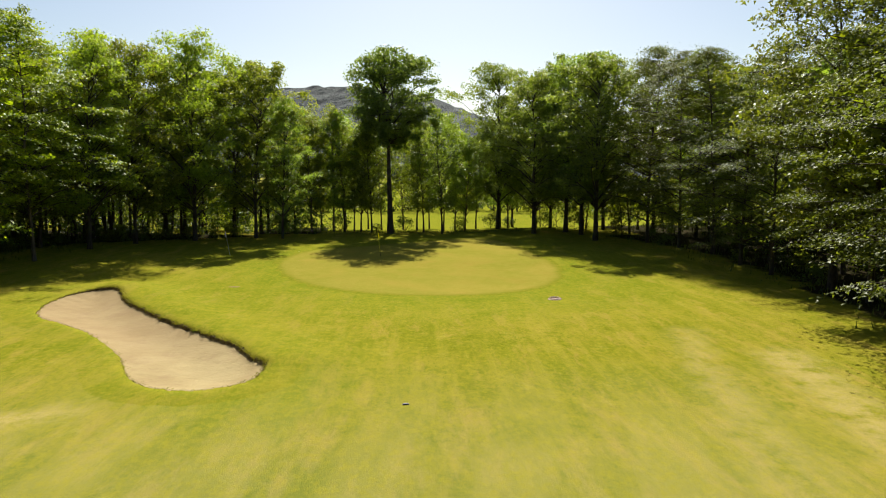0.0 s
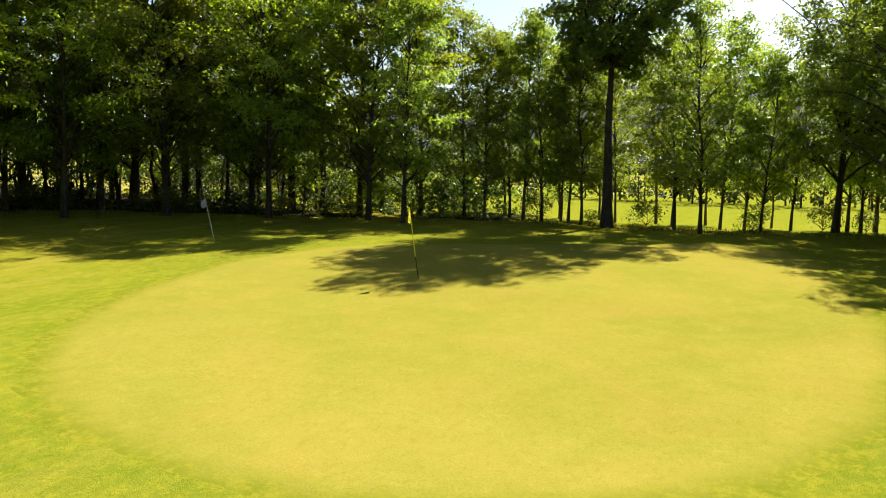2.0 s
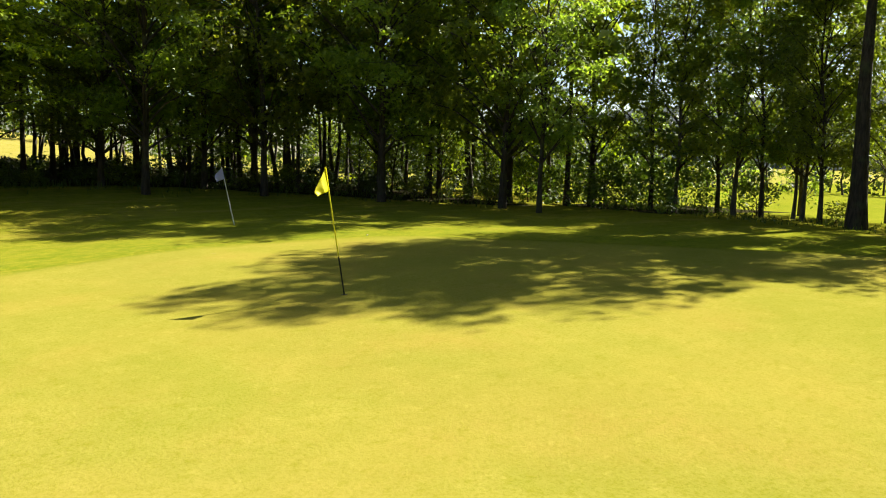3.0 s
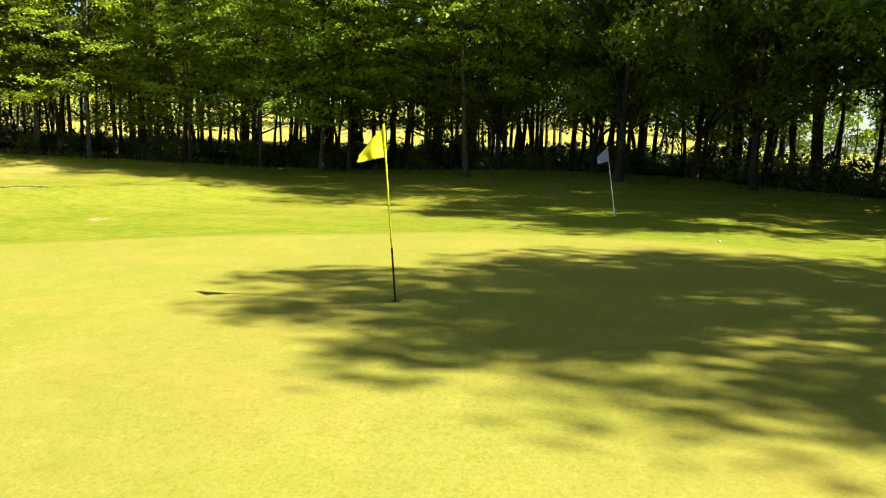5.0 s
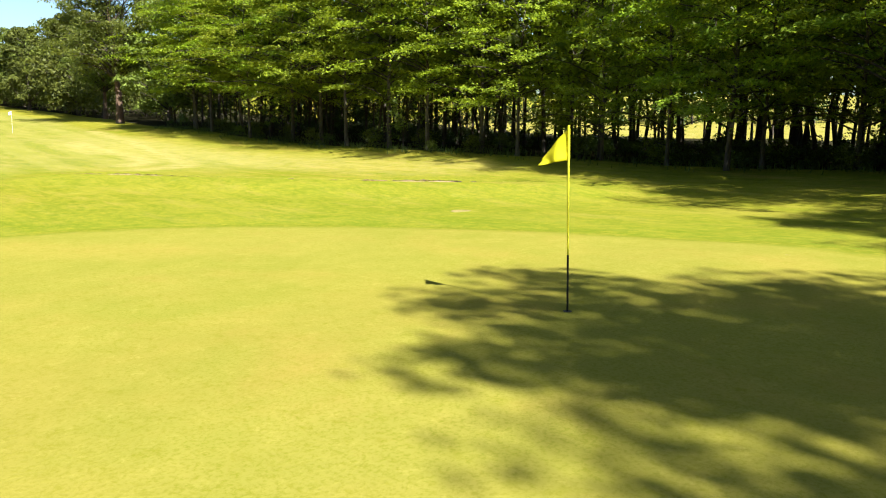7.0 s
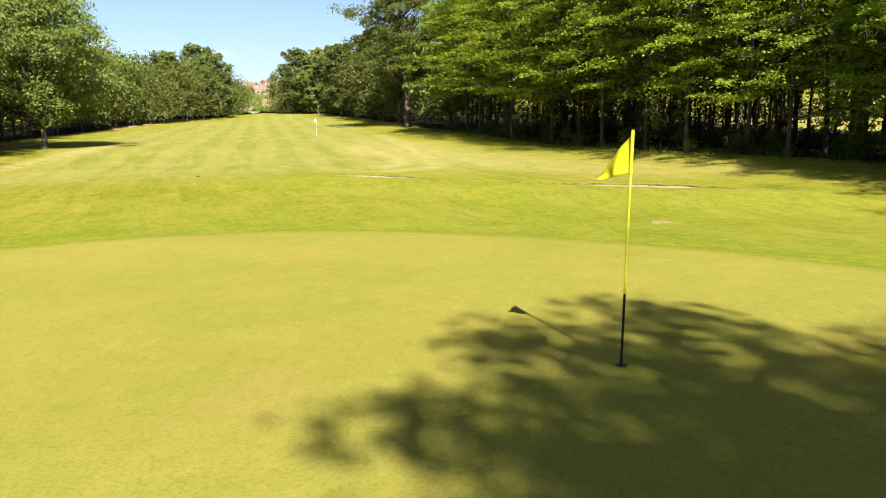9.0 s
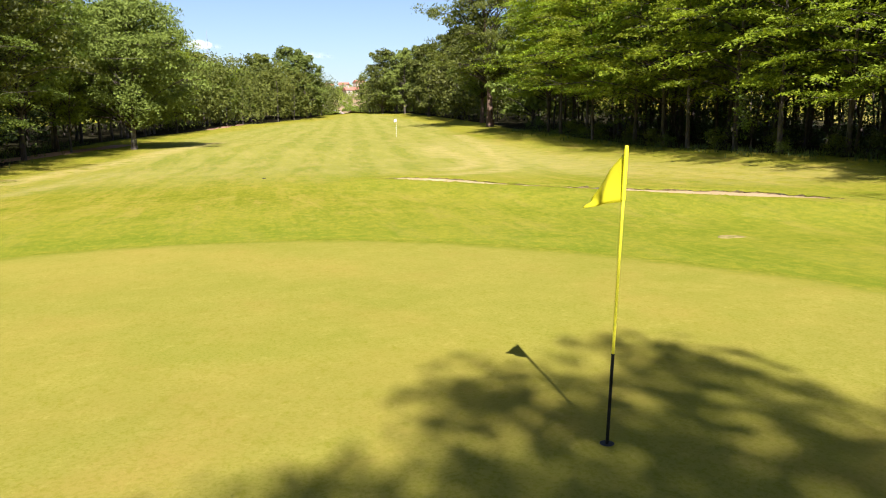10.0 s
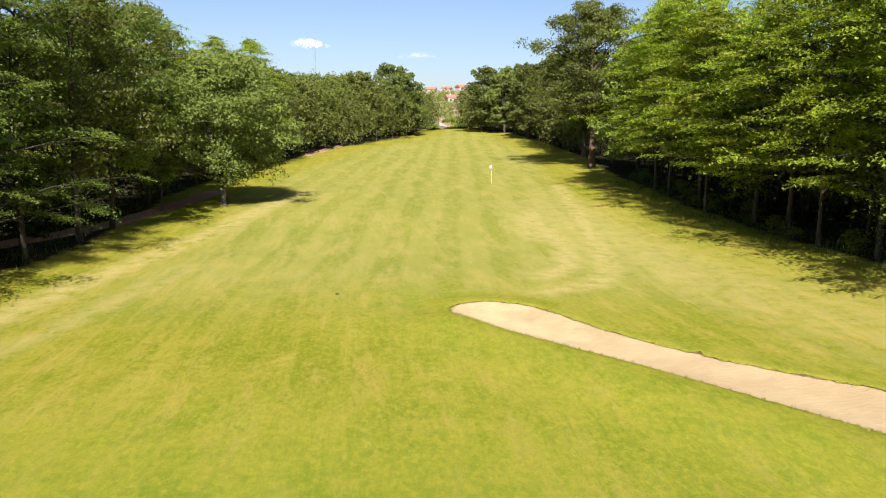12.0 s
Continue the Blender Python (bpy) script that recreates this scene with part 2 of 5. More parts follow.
# leaf colour kept near black: the shade under the canopy is put into it
LEAF_SHADE = leaf_material("shade_darkened_leaf", (0.020, 0.030, 0.006), (0.046, 0.064, 0.012), (1.5, 1.5, 0.6), 0.35)
BARK = bark_material("bark", (0.026, 0.020, 0.015), (0.072, 0.052, 0.038))
BARK_PALE = bark_material("pale_bark", (0.048, 0.038, 0.028), (0.130, 0.104, 0.078))
BARK_RED = bark_material("red_bark", (0.060, 0.034, 0.022), (0.150, 0.088, 0.060))
GRASS_LONG = leaf_material("long_grass", (0.054, 0.082, 0.013), (0.120, 0.144, 0.024), (1.3, 1.3, 0.6), 0.35)
GRASS_EDGE = leaf_material("edge_grass", (0.120, 0.120, 0.014), (0.260, 0.225, 0.046), (1.1, 1.1, 0.6), 0.3, 0.05)
FLAG_YELLOW = leaf_material("yellow_cloth", (0.72, 0.64, 0.014), (0.76, 0.68, 0.022), (1.15, 1.15, 0.4), 0.5)
FLAG_WHITE = leaf_material("white_cloth", (0.58, 0.54, 0.78), (0.62, 0.58, 0.82), (1.1, 1.1, 1.1), 0.35)
PAINT_YELLOW = plain_material("yellow_paint", (0.74, 0.66, 0.030), 0.35, 0.05)
PAINT_BLACK = plain_material("black_paint", (0.012, 0.012, 0.012), 0.7)
PAINT_WHITE = plain_material("white_paint", (0.75, 0.74, 0.72), 0.4)
PAINT_GREY = plain_material("grey_paint", (0.22, 0.23, 0.25), 0.6)
SCUFF = earth_material("scuffed_soil", (0.160, 0.126, 0.038), (0.270, 0.215, 0.075))
STONY = earth_material("stony_soil", (0.13, 0.095, 0.050), (0.36, 0.275, 0.19), 9.0)
STONE_PALE = earth_material("pale_stone", (0.30, 0.215, 0.18), (0.45, 0.345, 0.30))


# ---- mesh helpers ----
def part(name, mesh, material, parent=None, label=""):
    """Link a mesh (or a bmesh) as one object, under a thing if given."""
    if isinstance(mesh, bmesh.types.BMesh):
        data = bpy.data.meshes.new(name)
        mesh.to_mesh(data)
        mesh.free()
        mesh = data
    if material and not mesh.materials:
        mesh.materials.append(material)
    ob = new(name, mesh)
    if parent:
        ob.parent = parent
    return tagged(ob, label)


def mesh_of(name, verts, faces, smooth=False):
    me = bpy.data.meshes.new(name)
    me.from_pydata(np.asarray(verts).tolist(), [], faces.tolist() if isinstance(faces, np.ndarray) else faces)
    if smooth:
        me.polygons.foreach_set("use_smooth", [True] * len(me.polygons))
    me.update()
    return me


def smooth_interp(v, xs, ys):
    """Interpolation with eased segments, so that no crease shows."""
    v = np.asarray(v, float)
    xs, ys = np.asarray(xs, float), np.asarray(ys, float)
    i = np.clip(np.searchsorted(xs, v) - 1, 0, len(xs) - 2)
    s = np.clip((v - xs[i]) / (xs[i + 1] - xs[i]), 0, 1)
    lin = ys[i] + (ys[i + 1] - ys[i]) * s
    ease = ys[i] + (ys[i + 1] - ys[i]) * s * s * (3 - 2 * s)
    return 0.6 * lin + 0.4 * ease


BANK = ((-13.8, -10.2), (-2.2, -26.0))


def _nearest(x, y):
    (x0, y0), (x1, y1) = BANK
    s = np.clip(((x - x0) * (x1 - x0) + (y - y0) * (y1 - y0)) / ((x1 - x0) ** 2 + (y1 - y0) ** 2), 0, 1)
    return np.array([x0 + s * (x1 - x0), y0 + s * (y1 - y0)])


def ground_z(x, y):
    """Height of the ground: level round the green, the fairway climbing to a crest in the south, a hillside beyond."""
    x, y = np.asarray(x, float), np.asarray(y, float)
    z = smooth_interp(y, [-2600, -900, -640, -420, -345, -290, -260, -235, -205, -150, -110, -80, -60, -42, -30, -20, -14, -9.5, -2.8, 0, 6, 12, 18, 24, 40, 120, 2600],
                      [36, 35, 32, 19, 13, 7.5, 5.0, 5.0, 5.2, 2.9, 1.6, 0.95, 0.58, -0.10, -0.24, -0.26, -0.33, -0.31, -0.13, 0, 0.13, 0.2, 0.2, 0.08, -0.35, -0.8, -1])
    z = z + smooth_interp(x, [-2600, -150, -100, -60, -35, -26, -20, -14, 14, 30, 90, 2600], [16, 9.5, 5.0, 1.6, 0.95, 0.72, 0.35, 0.05, 0, 0.3, 1.0, 3]) * smooth_interp(y, [-2600, 0, 40, 90, 2600], [1, 1, 0.3, 0, 0])
    z = z + 0.06 * np.sin(x * 0.21 + 1.3) * np.sin(y * 0.17 + 0.4) * np.clip((np.hypot(x - 2, y - 2) - 12) / 15, 0, 1)
    # low bank between the bunker and the green
    bank = np.hypot(*(np.array([x, y]) - _nearest(x, y)))
    z = z + (0.24 + 0.20 * np.clip((-2.2 - x) / 11.6, 0, 1)) * np.exp(-(bank / 1.6) ** 2)
    return z


def gz(x, y):
    return float(ground_z(x, y))


def closed_curve(points, per=8, wobble=0.0, seed=1):
    """A closed Catmull-Rom curve through the points."""
    rng = np.random.default_rng(seed)
    p = np.array(points, float)
    out = []
    n = len(p)
    for i in range(n):
        a, b, c, d = p[i - 1], p[i], p[(i + 1) % n], p[(i + 2) % n]
        for s in np.arange(per) / per:
            out.append(0.5 * (2 * b + (c - a) * s + (2 * a - 5 * b + 4 * c - d) * s * s + (3 * b - a - 3 * c + d) * s ** 3))
    out = np.array(out)
    return out + rng.normal(0, wobble, out.shape)


def inside(poly, x, y):
    x, y = np.asarray(x, float), np.asarray(y, float)
    hit = np.zeros(x.shape, bool)
    q = np.roll(poly, -1, 0)
    for (x0, y0), (x1, y1) in zip(poly, q):
        if y0 != y1:
            hit ^= ((y0 > y) != (y1 > y)) & (x < (x1 - x0) * (y - y0) / (y1 - y0) + x0)
    return hit


def distance(poly, x, y, closed=True):
    x, y = np.asarray(x, float), np.asarray(y, float)
    best = np.full(x.shape, 1e9)
    q = np.roll(poly, -1, 0)
    m = len(poly) if closed else len(poly) - 1
    for (x0, y0), (x1, y1) in zip(poly[:m], q[:m]):
        dx, dy = x1 - x0, y1 - y0
        s = np.clip(((x - x0) * dx + (y - y0) * dy) / (dx * dx + dy * dy + 1e-12), 0, 1)
        best = np.minimum(best, np.hypot(x - x0 - s * dx, y - y0 - s * dy))
    return best


# ---- plan ----
GREEN = closed_curve([(-7.6, 0.0), (-7.0, -3.2), (-5.8, -6.3), (-4.0, -9.2), (-1.6, -11.4), (1.2, -12.8), (4.6, -13.1), (7.4, -12.4), (9.9, -10.4), (11.8, -6.8),
                      (12.5, -2.0), (12.0, 4.0), (11.2, 10.0), (9.6, 15.4), (6.8, 15.8), (2.0, 12.0), (-3.0, 8.8), (-6.2, 6.0), (-7.3, 2.6)], 10, 0.02)
BUNKER = closed_curve([(-2.6, -27.2), (-2.7, -28.5), (-3.3, -29.3), (-4.5, -29.7), (-6.1, -28.9), (-7.2, -27.3), (-8.3, -25.1), (-10.6, -21.9), (-12.7, -19.8),
                       (-14.5, -18.2), (-15.5, -16.0), (-15.9, -13.2), (-15.2, -11.5), (-13.7, -11.6), (-12.1, -14.5), (-10.9, -16.3), (-7.9, -20.2), (-5.8, -22.7),
                       (-4.2, -24.6), (-3.2, -26.3)], 12, 0.025, 4)
# lines of the foremost trunks: the west wood, then the east wood, from north to south
WEST_EDGE = np.array([(-11.5, 20.0), (-16, 15.5), (-20.5, 11.5), (-24, 7), (-26, 1.5), (-27.0, -4.5), (-26.6, -16), (-25.9, -34), (-25.6, -55), (-28, -75), (-31.5, -95),
                      (-35, -115), (-37.5, -150), (-39, -172), (-33, -194), (-31.5, -215), (-42, -250)], float)
EAST_EDGE = np.array([(13.5, 36), (18.5, 27), (20.5, 18.5), (22, 12), (24, 4), (25, -6), (25, -16), (23.4, -26), (20.4, -34), (18.7, -44), (18.6, -54), (19.6, -66), (18.5, -80),
                      (15.5, -100), (10.5, -125), (3.0, -150), (-7.5, -172), (-13.5, -192), (-17, -215), (-22, -250)], float)


def edge_x(edge, y):
    return np.interp(y, edge[::-1, 1], edge[::-1, 0])


def wood_depth(x, y):
    """How far a point lies behind the line of the foremost trunks (below 0: in the open)."""
    w = np.where(y < 19, edge_x(WEST_EDGE, y) - x, -30)
    e = np.where(y < 36, x - edge_x(EAST_EDGE, y), -30)
    n = np.where((x > -14) & (x < 18), np.minimum(y - 21.5, 34.5 - y), -30)
    return np.maximum(np.maximum(w, e), n)


# ---- ground ----
def axis(fine_lo, fine_hi, step, lo, hi):
    core = list(np.arange(fine_lo, fine_hi + 1e-6, step))
    up, v, d = [], core[-1], step
    while v < hi:
        d *= 1.13
        v += d
        up.append(min(v, hi))
    down, v, d = [], core[0], step
    while v > lo:
        d *= 1.13
        v -= d
        down.append(max(v, lo))
    return np.array(down[::-1] + core + up)


def build_ground():
    xs, ys = axis(-30, 28, 0.72, -2600, 2600), axis(-66, 30, 0.72, -2600, 2600)
    gx, gy = np.meshgrid(xs, ys)
    x, y = gx.ravel(), gy.ravel()
    z = ground_z(x, y)
    rng = np.random.default_rng(3)
    z = z + rng.normal(0, 0.004, z.shape)
    sunk = inside(BUNKER, x, y) | (distance(BUNKER, x, y) < 0.3)
    under_green = inside(GREEN, x, y) & (distance(GREEN, x, y) > 0.5)
    z = np.where(under_green, z - 0.03, z)
    nx, ny = len(xs), len(ys)
    i = (np.arange(ny - 1)[:, None] * nx + np.arange(nx - 1)[None, :]).ravel()
    quads = np.stack([i, i + 1, i + nx + 1, i + nx], 1)
    quads = quads[~sunk[quads].any(axis=1)]
    me = mesh_of("ground", np.stack([x, y, z], 1), quads, True)
    depth = wood_depth(x, y)
    near = (np.abs(x) < 90) & (y < 40) & (y > -260)
    # reaches past the eastern trunks, so the dark colour deepens their shade
    litter_shade = np.where(near & (depth < 32), np.clip((depth + np.where((y < -12) & (x > 0), 3.2, 1.6)) / 3.0, 0, 1), 0)
    litter_shade = np.where((y > 17) & (x > -7) & (x < 24), litter_shade * 0.2, litter_shade)
    mid = (edge_x(WEST_EDGE, y) + edge_x(EAST_EDGE, y)) / 2
    half = (edge_x(EAST_EDGE, y) - edge_x(WEST_EDGE, y)) / 2
    fair = np.clip((half - 7 - np.abs(x - mid)) / 3, 0, 1) * np.clip((-y - 26) / 10, 0, 1)
    d = distance(GREEN, x, y)
    lush = np.clip(1 - d / 9, 0, 1) * np.clip((y + 25) / 6, 0, 1) + 0.8 * np.clip(1 - distance(BUNKER, x, y) / 6, 0, 1) * np.clip((x + y * 0.8 + 32) / 4, 0.25, 1)
    lush = np.clip(lush + np.clip((y - 24) / 6, 0, 1), 0, 1)
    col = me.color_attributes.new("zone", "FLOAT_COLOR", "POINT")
    col.data.foreach_set("color", np.stack([litter_shade, fair, np.clip(lush, 0, 1), np.ones_like(x)], 1).ravel())
    def track(points, width):
        return np.clip(1.4 - distance(np.array(points), x, y, False) / width, 0, 1)
    dirt = np.maximum(track([(14.5, -70), (15.7, -60), (17.2, -52), (19.5, -47), (23, -41)], 1.05), track([(9.5, -122), (7.5, -131), (5, -141)], 0.9))
    dry = np.maximum(track([(-19.4, -72.5), (-17.1, -59.8), (-14.0, -43.5), (-12.2, -35.6), (-10.0, -32.6), (-7.4, -31.5)], 0.8),
                     track([(-12.5, -56), (-12.0, -49.5), (-11.5, -42), (-10.0, -36.4), (-8.2, -34.5)], 0.75))
    dry = np.maximum(dry, 0.8 * track([(-11.6, -53), (-10.8, -45)], 1.3))
    dry = np.maximum(dry, track([(15.4, -26), (14.4, -32), (12.7, -39.6), (10.1, -50.2), (6, -70)], 1.0))
    dry = np.maximum(dry, 0.6 * track([(13.4, -22), (11.7, -28.5), (10.0, -38)], 0.7))
    dry = np.maximum(dry, 0.5 * track([(-19, -22), (-16.5, -34), (-15.5, -46), (-15, -60)], 4.0))
    dry = np.maximum(dry, 0.75 * np.clip((-48 - x) / 6, 0, 1) * (y > -80))
    wear = me.color_attributes.new("wear", "FLOAT_COLOR", "POINT")
    wear.data.foreach_set("color", np.stack([dirt, dry, 0 * x, np.ones_like(x)], 1).ravel())
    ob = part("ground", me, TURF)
    return tagged(ob, "mown yellow-green grass of a golf hole, sloping up along the fairway", "ground", kind="structure")


def outline_sheet(poly, step, height, name):
    """Triangulated sheet inside an outline: the outline itself plus a grid of inner points."""
    bm = bmesh.new()
    rim = [bm.verts.new((px, py, 0)) for px, py in poly]
    edges = [bm.edges.new((rim[i], rim[(i + 1) % len(rim)])) for i in range(len(rim))]
    bmesh.ops.triangle_fill(bm, use_beauty=True, edges=edges)
    for k in range(4):
        long_edges = [e for e in bm.edges if e.calc_length() > step]
        if not long_edges:
            break
        bmesh.ops.subdivide_edges(bm, edges=[e for e in long_edges if not e.is_boundary], cuts=1)
        bmesh.ops.triangulate(bm, faces=[f for f in bm.faces if len(f.verts) > 3])
        bmesh.ops.beautify_fill(bm, faces=bm.faces[:], edges=[e for e in bm.edges if not e.is_boundary])
    p = np.array([v.co[:2] for v in bm.verts])
    z = height(p[:, 0], p[:, 1])
    for v, h in zip(bm.verts, z):
        v.co.z = h
    for f in bm.faces:
        f.smooth = True
        if f.normal.z < 0:
            f.normal_flip()
    bmesh.ops.recalc_face_normals(bm, faces=bm.faces[:])
    me = bpy.data.meshes.new(name)
    bm.to_mesh(me)
    bm.free()
    if sum(p.normal.z for p in me.polygons) < 0:
        me.flip_normals()
    return me


def build_green():
    me = outline_sheet(GREEN, 1.2, lambda x, y: ground_z(x, y) - 0.012 + 0.03 * np.clip(distance(GREEN, x, y) / 0.6, 0, 1), "putting_green")
    p = np.array([v.co[:2] for v in me.vertices])
    r = np.clip(1 - distance(GREEN, p[:, 0], p[:, 1]) / 1.5, 0, 1)
    me.color_attributes.new("rim", "FLOAT_COLOR", "POINT").data.foreach_set("color", np.stack([r, r, r, r * 0 + 1], 1).ravel())
    ob = part("putting_green", me, PUTTING)
    tagged(ob, "closely mown yellowish putting green with soft mottling", "golf green", kind="structure")


def build_bunker():
    n = len(BUNKER)
    t = np.roll(BUNKER, -1, 0) - np.roll(BUNKER, 1, 0)
    nrm = np.stack([t[:, 1], -t[:, 0]], 1)
    nrm /= np.linalg.norm(nrm, axis=1)[:, None]
    if inside(BUNKER, *(BUNKER[:1] + nrm[:1] * 0.3).T)[0]:
        nrm = -nrm
    wide = np.concatenate([nrm[-14:], nrm, nrm[:14]])
    even = np.stack([np.convolve(wide[:, k], np.ones(29) / 29, "valid") for k in (0, 1)], 1)
    even /= np.linalg.norm(even, axis=1)[:, None]
    rng = np.random.default_rng(8)
    facing = np.clip(nrm[:, 1] * 0.9 + nrm[:, 0] * 0.5, 0, 1)      # the lip towards the green is the steep one
    rough = np.convolve(np.tile(rng.uniform(0.35, 1.25, n), 3), np.ones(5) / 5, "same")[n:2 * n]
    drop = 0.03 + 0.075 * facing * rough
    jag = rng.normal(0, 0.035, n)
    bunker = new("bunker")
    tagged(bunker, "sand bunker with a cut earth lip towards the green", "bunker", kind="structure")
    # grass collar round it, meeting the turf
    rings = []
    for out, up in ((1.7, -0.05), (1.25, 0.012), (0.4, 0.03), (0.04, 0.045), (-0.03, 0.0)):
        q = BUNKER + nrm * (out + (jag if out < 0.3 else 0))[:, None] if out < 0.3 else BUNKER + even * out
        rings.append(np.column_stack([q, ground_z(q[:, 0], q[:, 1]) + up + (jag * 0.5 if out < 0.3 else 0)]))

    def loft(rs, name):
        v = np.concatenate(rs)
        f = [[r * n + i, r * n + (i + 1) % n, (r + 1) * n + (i + 1) % n, (r + 1) * n + i] for r in range(len(rs) - 1) for i in range(n)]
        return mesh_of(name, v, f, True)

    collar = loft(rings, "collar")
    zc = collar.color_attributes.new("zone", "FLOAT_COLOR", "POINT")
    zc.data.foreach_set("color", np.tile([0.0, 0.0, 0.5, 1.0], len(collar.vertices)))
    part("collar", collar, TURF, bunker, "turf collar rolled over the sand edge")
    # cut earth face
    face = []
    for s, inn in ((0.0, -0.03), (0.35, 0.06), (0.7, 0.05), (1.15, 0.16)):
        q = BUNKER - nrm * (inn * (0.15 + 0.85 * facing) + jag * (1 - s) * (0.3 + 0.7 * facing))[:, None]
        face.append(np.column_stack([q, ground_z(q[:, 0], q[:, 1]) + jag * 0.5 * (1 - s) - s * drop - 0.002 + rng.normal(0, 0.012, n)]))
    part("lip_face", loft(face, "lip_face"), LIP_EARTH, bunker, "dark ragged cut earth lip")

    def sand_z(x, y):
        d = np.where(inside(BUNKER, x, y), distance(BUNKER, x, y), 0)
        i = np.argmin((x[:, None] - BUNKER[:, 0]) ** 2 + (y[:, None] - BUNKER[:, 1]) ** 2, axis=1)
        dip = drop[i] * np.exp(-d / 1.3) + 0.34 * (1 - np.exp(-d / 1.3))
        return ground_z(x, y) - dip + 0.015 * np.sin(x * 5.1 + y * 3.3) * np.sin(y * 4.2 - x)
    m = 4200
    i = rng.integers(0, n, m)
    q = BUNKER[i] + nrm[i] * rng.normal(0.02, 0.07, m)[:, None] + rng.normal(0, 0.04, (m, 2))
    foot = np.column_stack([q, ground_z(q[:, 0], q[:, 1]) + 0.01])
    a = rng.uniform(0, 2 * np.pi, m)
    side = np.column_stack([np.cos(a), np.sin(a), 0 * a]) * 0.014
    tip = foot + np.column_stack([-nrm[i] * rng.uniform(-0.03, 0.09, m)[:, None], rng.uniform(0.03, 0.11, m) * (0.4 + 0.6 * facing[i])])
    fringe = mesh_of("edge_grass", np.stack([foot - side, foot + side, tip], 1).reshape(-1, 3), np.arange(3 * m).reshape(-1, 3))
    tagged(part("edge_grass", fringe, GRASS_EDGE, bunker, "ragged grass along the sand edge"), kind="stuff")
    part("sand", outline_sheet(BUNKER, 0.5, sand_z, "sand"), SAND, bunker, "pale raked sand")


# ---- trees ----
def tube(points, radii, sides):
    """Vertices and faces of a tapering tube."""
    p = np.asarray(points, float)
    t = np.gradient(p, axis=0)
    t /= np.linalg.norm(t, axis=1)[:, None] + 1e-9
    ref = np.where(np.abs(t[:, 2:3]) > 0.8, np.array([[1.0, 0, 0]]), np.array([[0, 0, 1.0]]))
    a = np.cross(t, ref)
    a /= np.linalg.norm(a, axis=1)[:, None] + 1e-9
    b = np.cross(t, a)
    ang = np.arange(sides) * 2 * np.pi / sides
    v = p[:, None] + np.asarray(radii)[:, None, None] * (np.cos(ang)[None, :, None] * a[:, None] + np.sin(ang)[None, :, None] * b[:, None])
    k = len(p)
    f = [[r * sides + i, r * sides + (i + 1) % sides, (r + 1) * sides + (i + 1) % sides, (r + 1) * sides + i] for r in range(k - 1) for i in range(sides)]
    return v.reshape(-1, 3), f


def joined(tubes):
    vs, fs, base = [], [], 0
    for v, f in tubes:
        vs.append(v)
        fs += [[i + base for i in q] for q in f]
        base += len(v)
    return np.concatenate(vs), fs


def leaves(rng, centres, length, width, flat, droop=0.0, out=None):
    """Small pointed leaves about the centres. flat: 1 lies level, 0 any way; out: the side of the clump that each leaf grows on."""
    n = len(centres)
    nor = rng.normal(0, 1, (n, 3)) * (1 - flat) + np.array([0, 0, 1.0]) * flat
    if out is not None:
        nor = nor * 0.75 + out
    nor /= np.linalg.norm(nor, axis=1)[:, None] + 1e-9
    a = rng.normal(0, 1, (n, 3))
    a -= (a * nor).sum(1)[:, None] * nor
    a /= np.linalg.norm(a, axis=1)[:, None] + 1e-9
    a[:, 2] -= droop
    b = np.cross(nor, a)
    s = rng.uniform(0.65, 1.3, (n, 1))
    v = np.stack([centres - a * length * s / 2 + b * width * s / 2, centres + a * length * s / 2, centres - a * length * s * 0.4 - b * width * s / 2], 1)
    return v.reshape(-1, 3), np.arange(3 * n).reshape(-1, 3)


# half-width of a crown against its height, from its lowest bough to its tip
PROFILE = {"layered": ([0, 0.1, 0.35, 0.62, 0.85, 1], [0.84, 1.0, 1.0, 0.82, 0.48, 0.12]),
           "round": ([0, 0.14, 0.42, 0.7, 0.9, 1], [0.5, 0.84, 1.0, 0.86, 0.52, 0.2]),
           "tall": ([0, 0.2, 0.5, 0.8, 1], [0.55, 0.85, 1.0, 0.72, 0.22]),
           "top": ([0, 0.2, 0.42, 0.66, 0.88, 1], [0.46, 0.68, 0.92, 1.0, 0.78, 0.42])}
RISE = {"layered": (0.05, 0.35), "round": (0.35, 0.95), "tall": (0.6, 1.3), "top": (0.5, 1.1)}


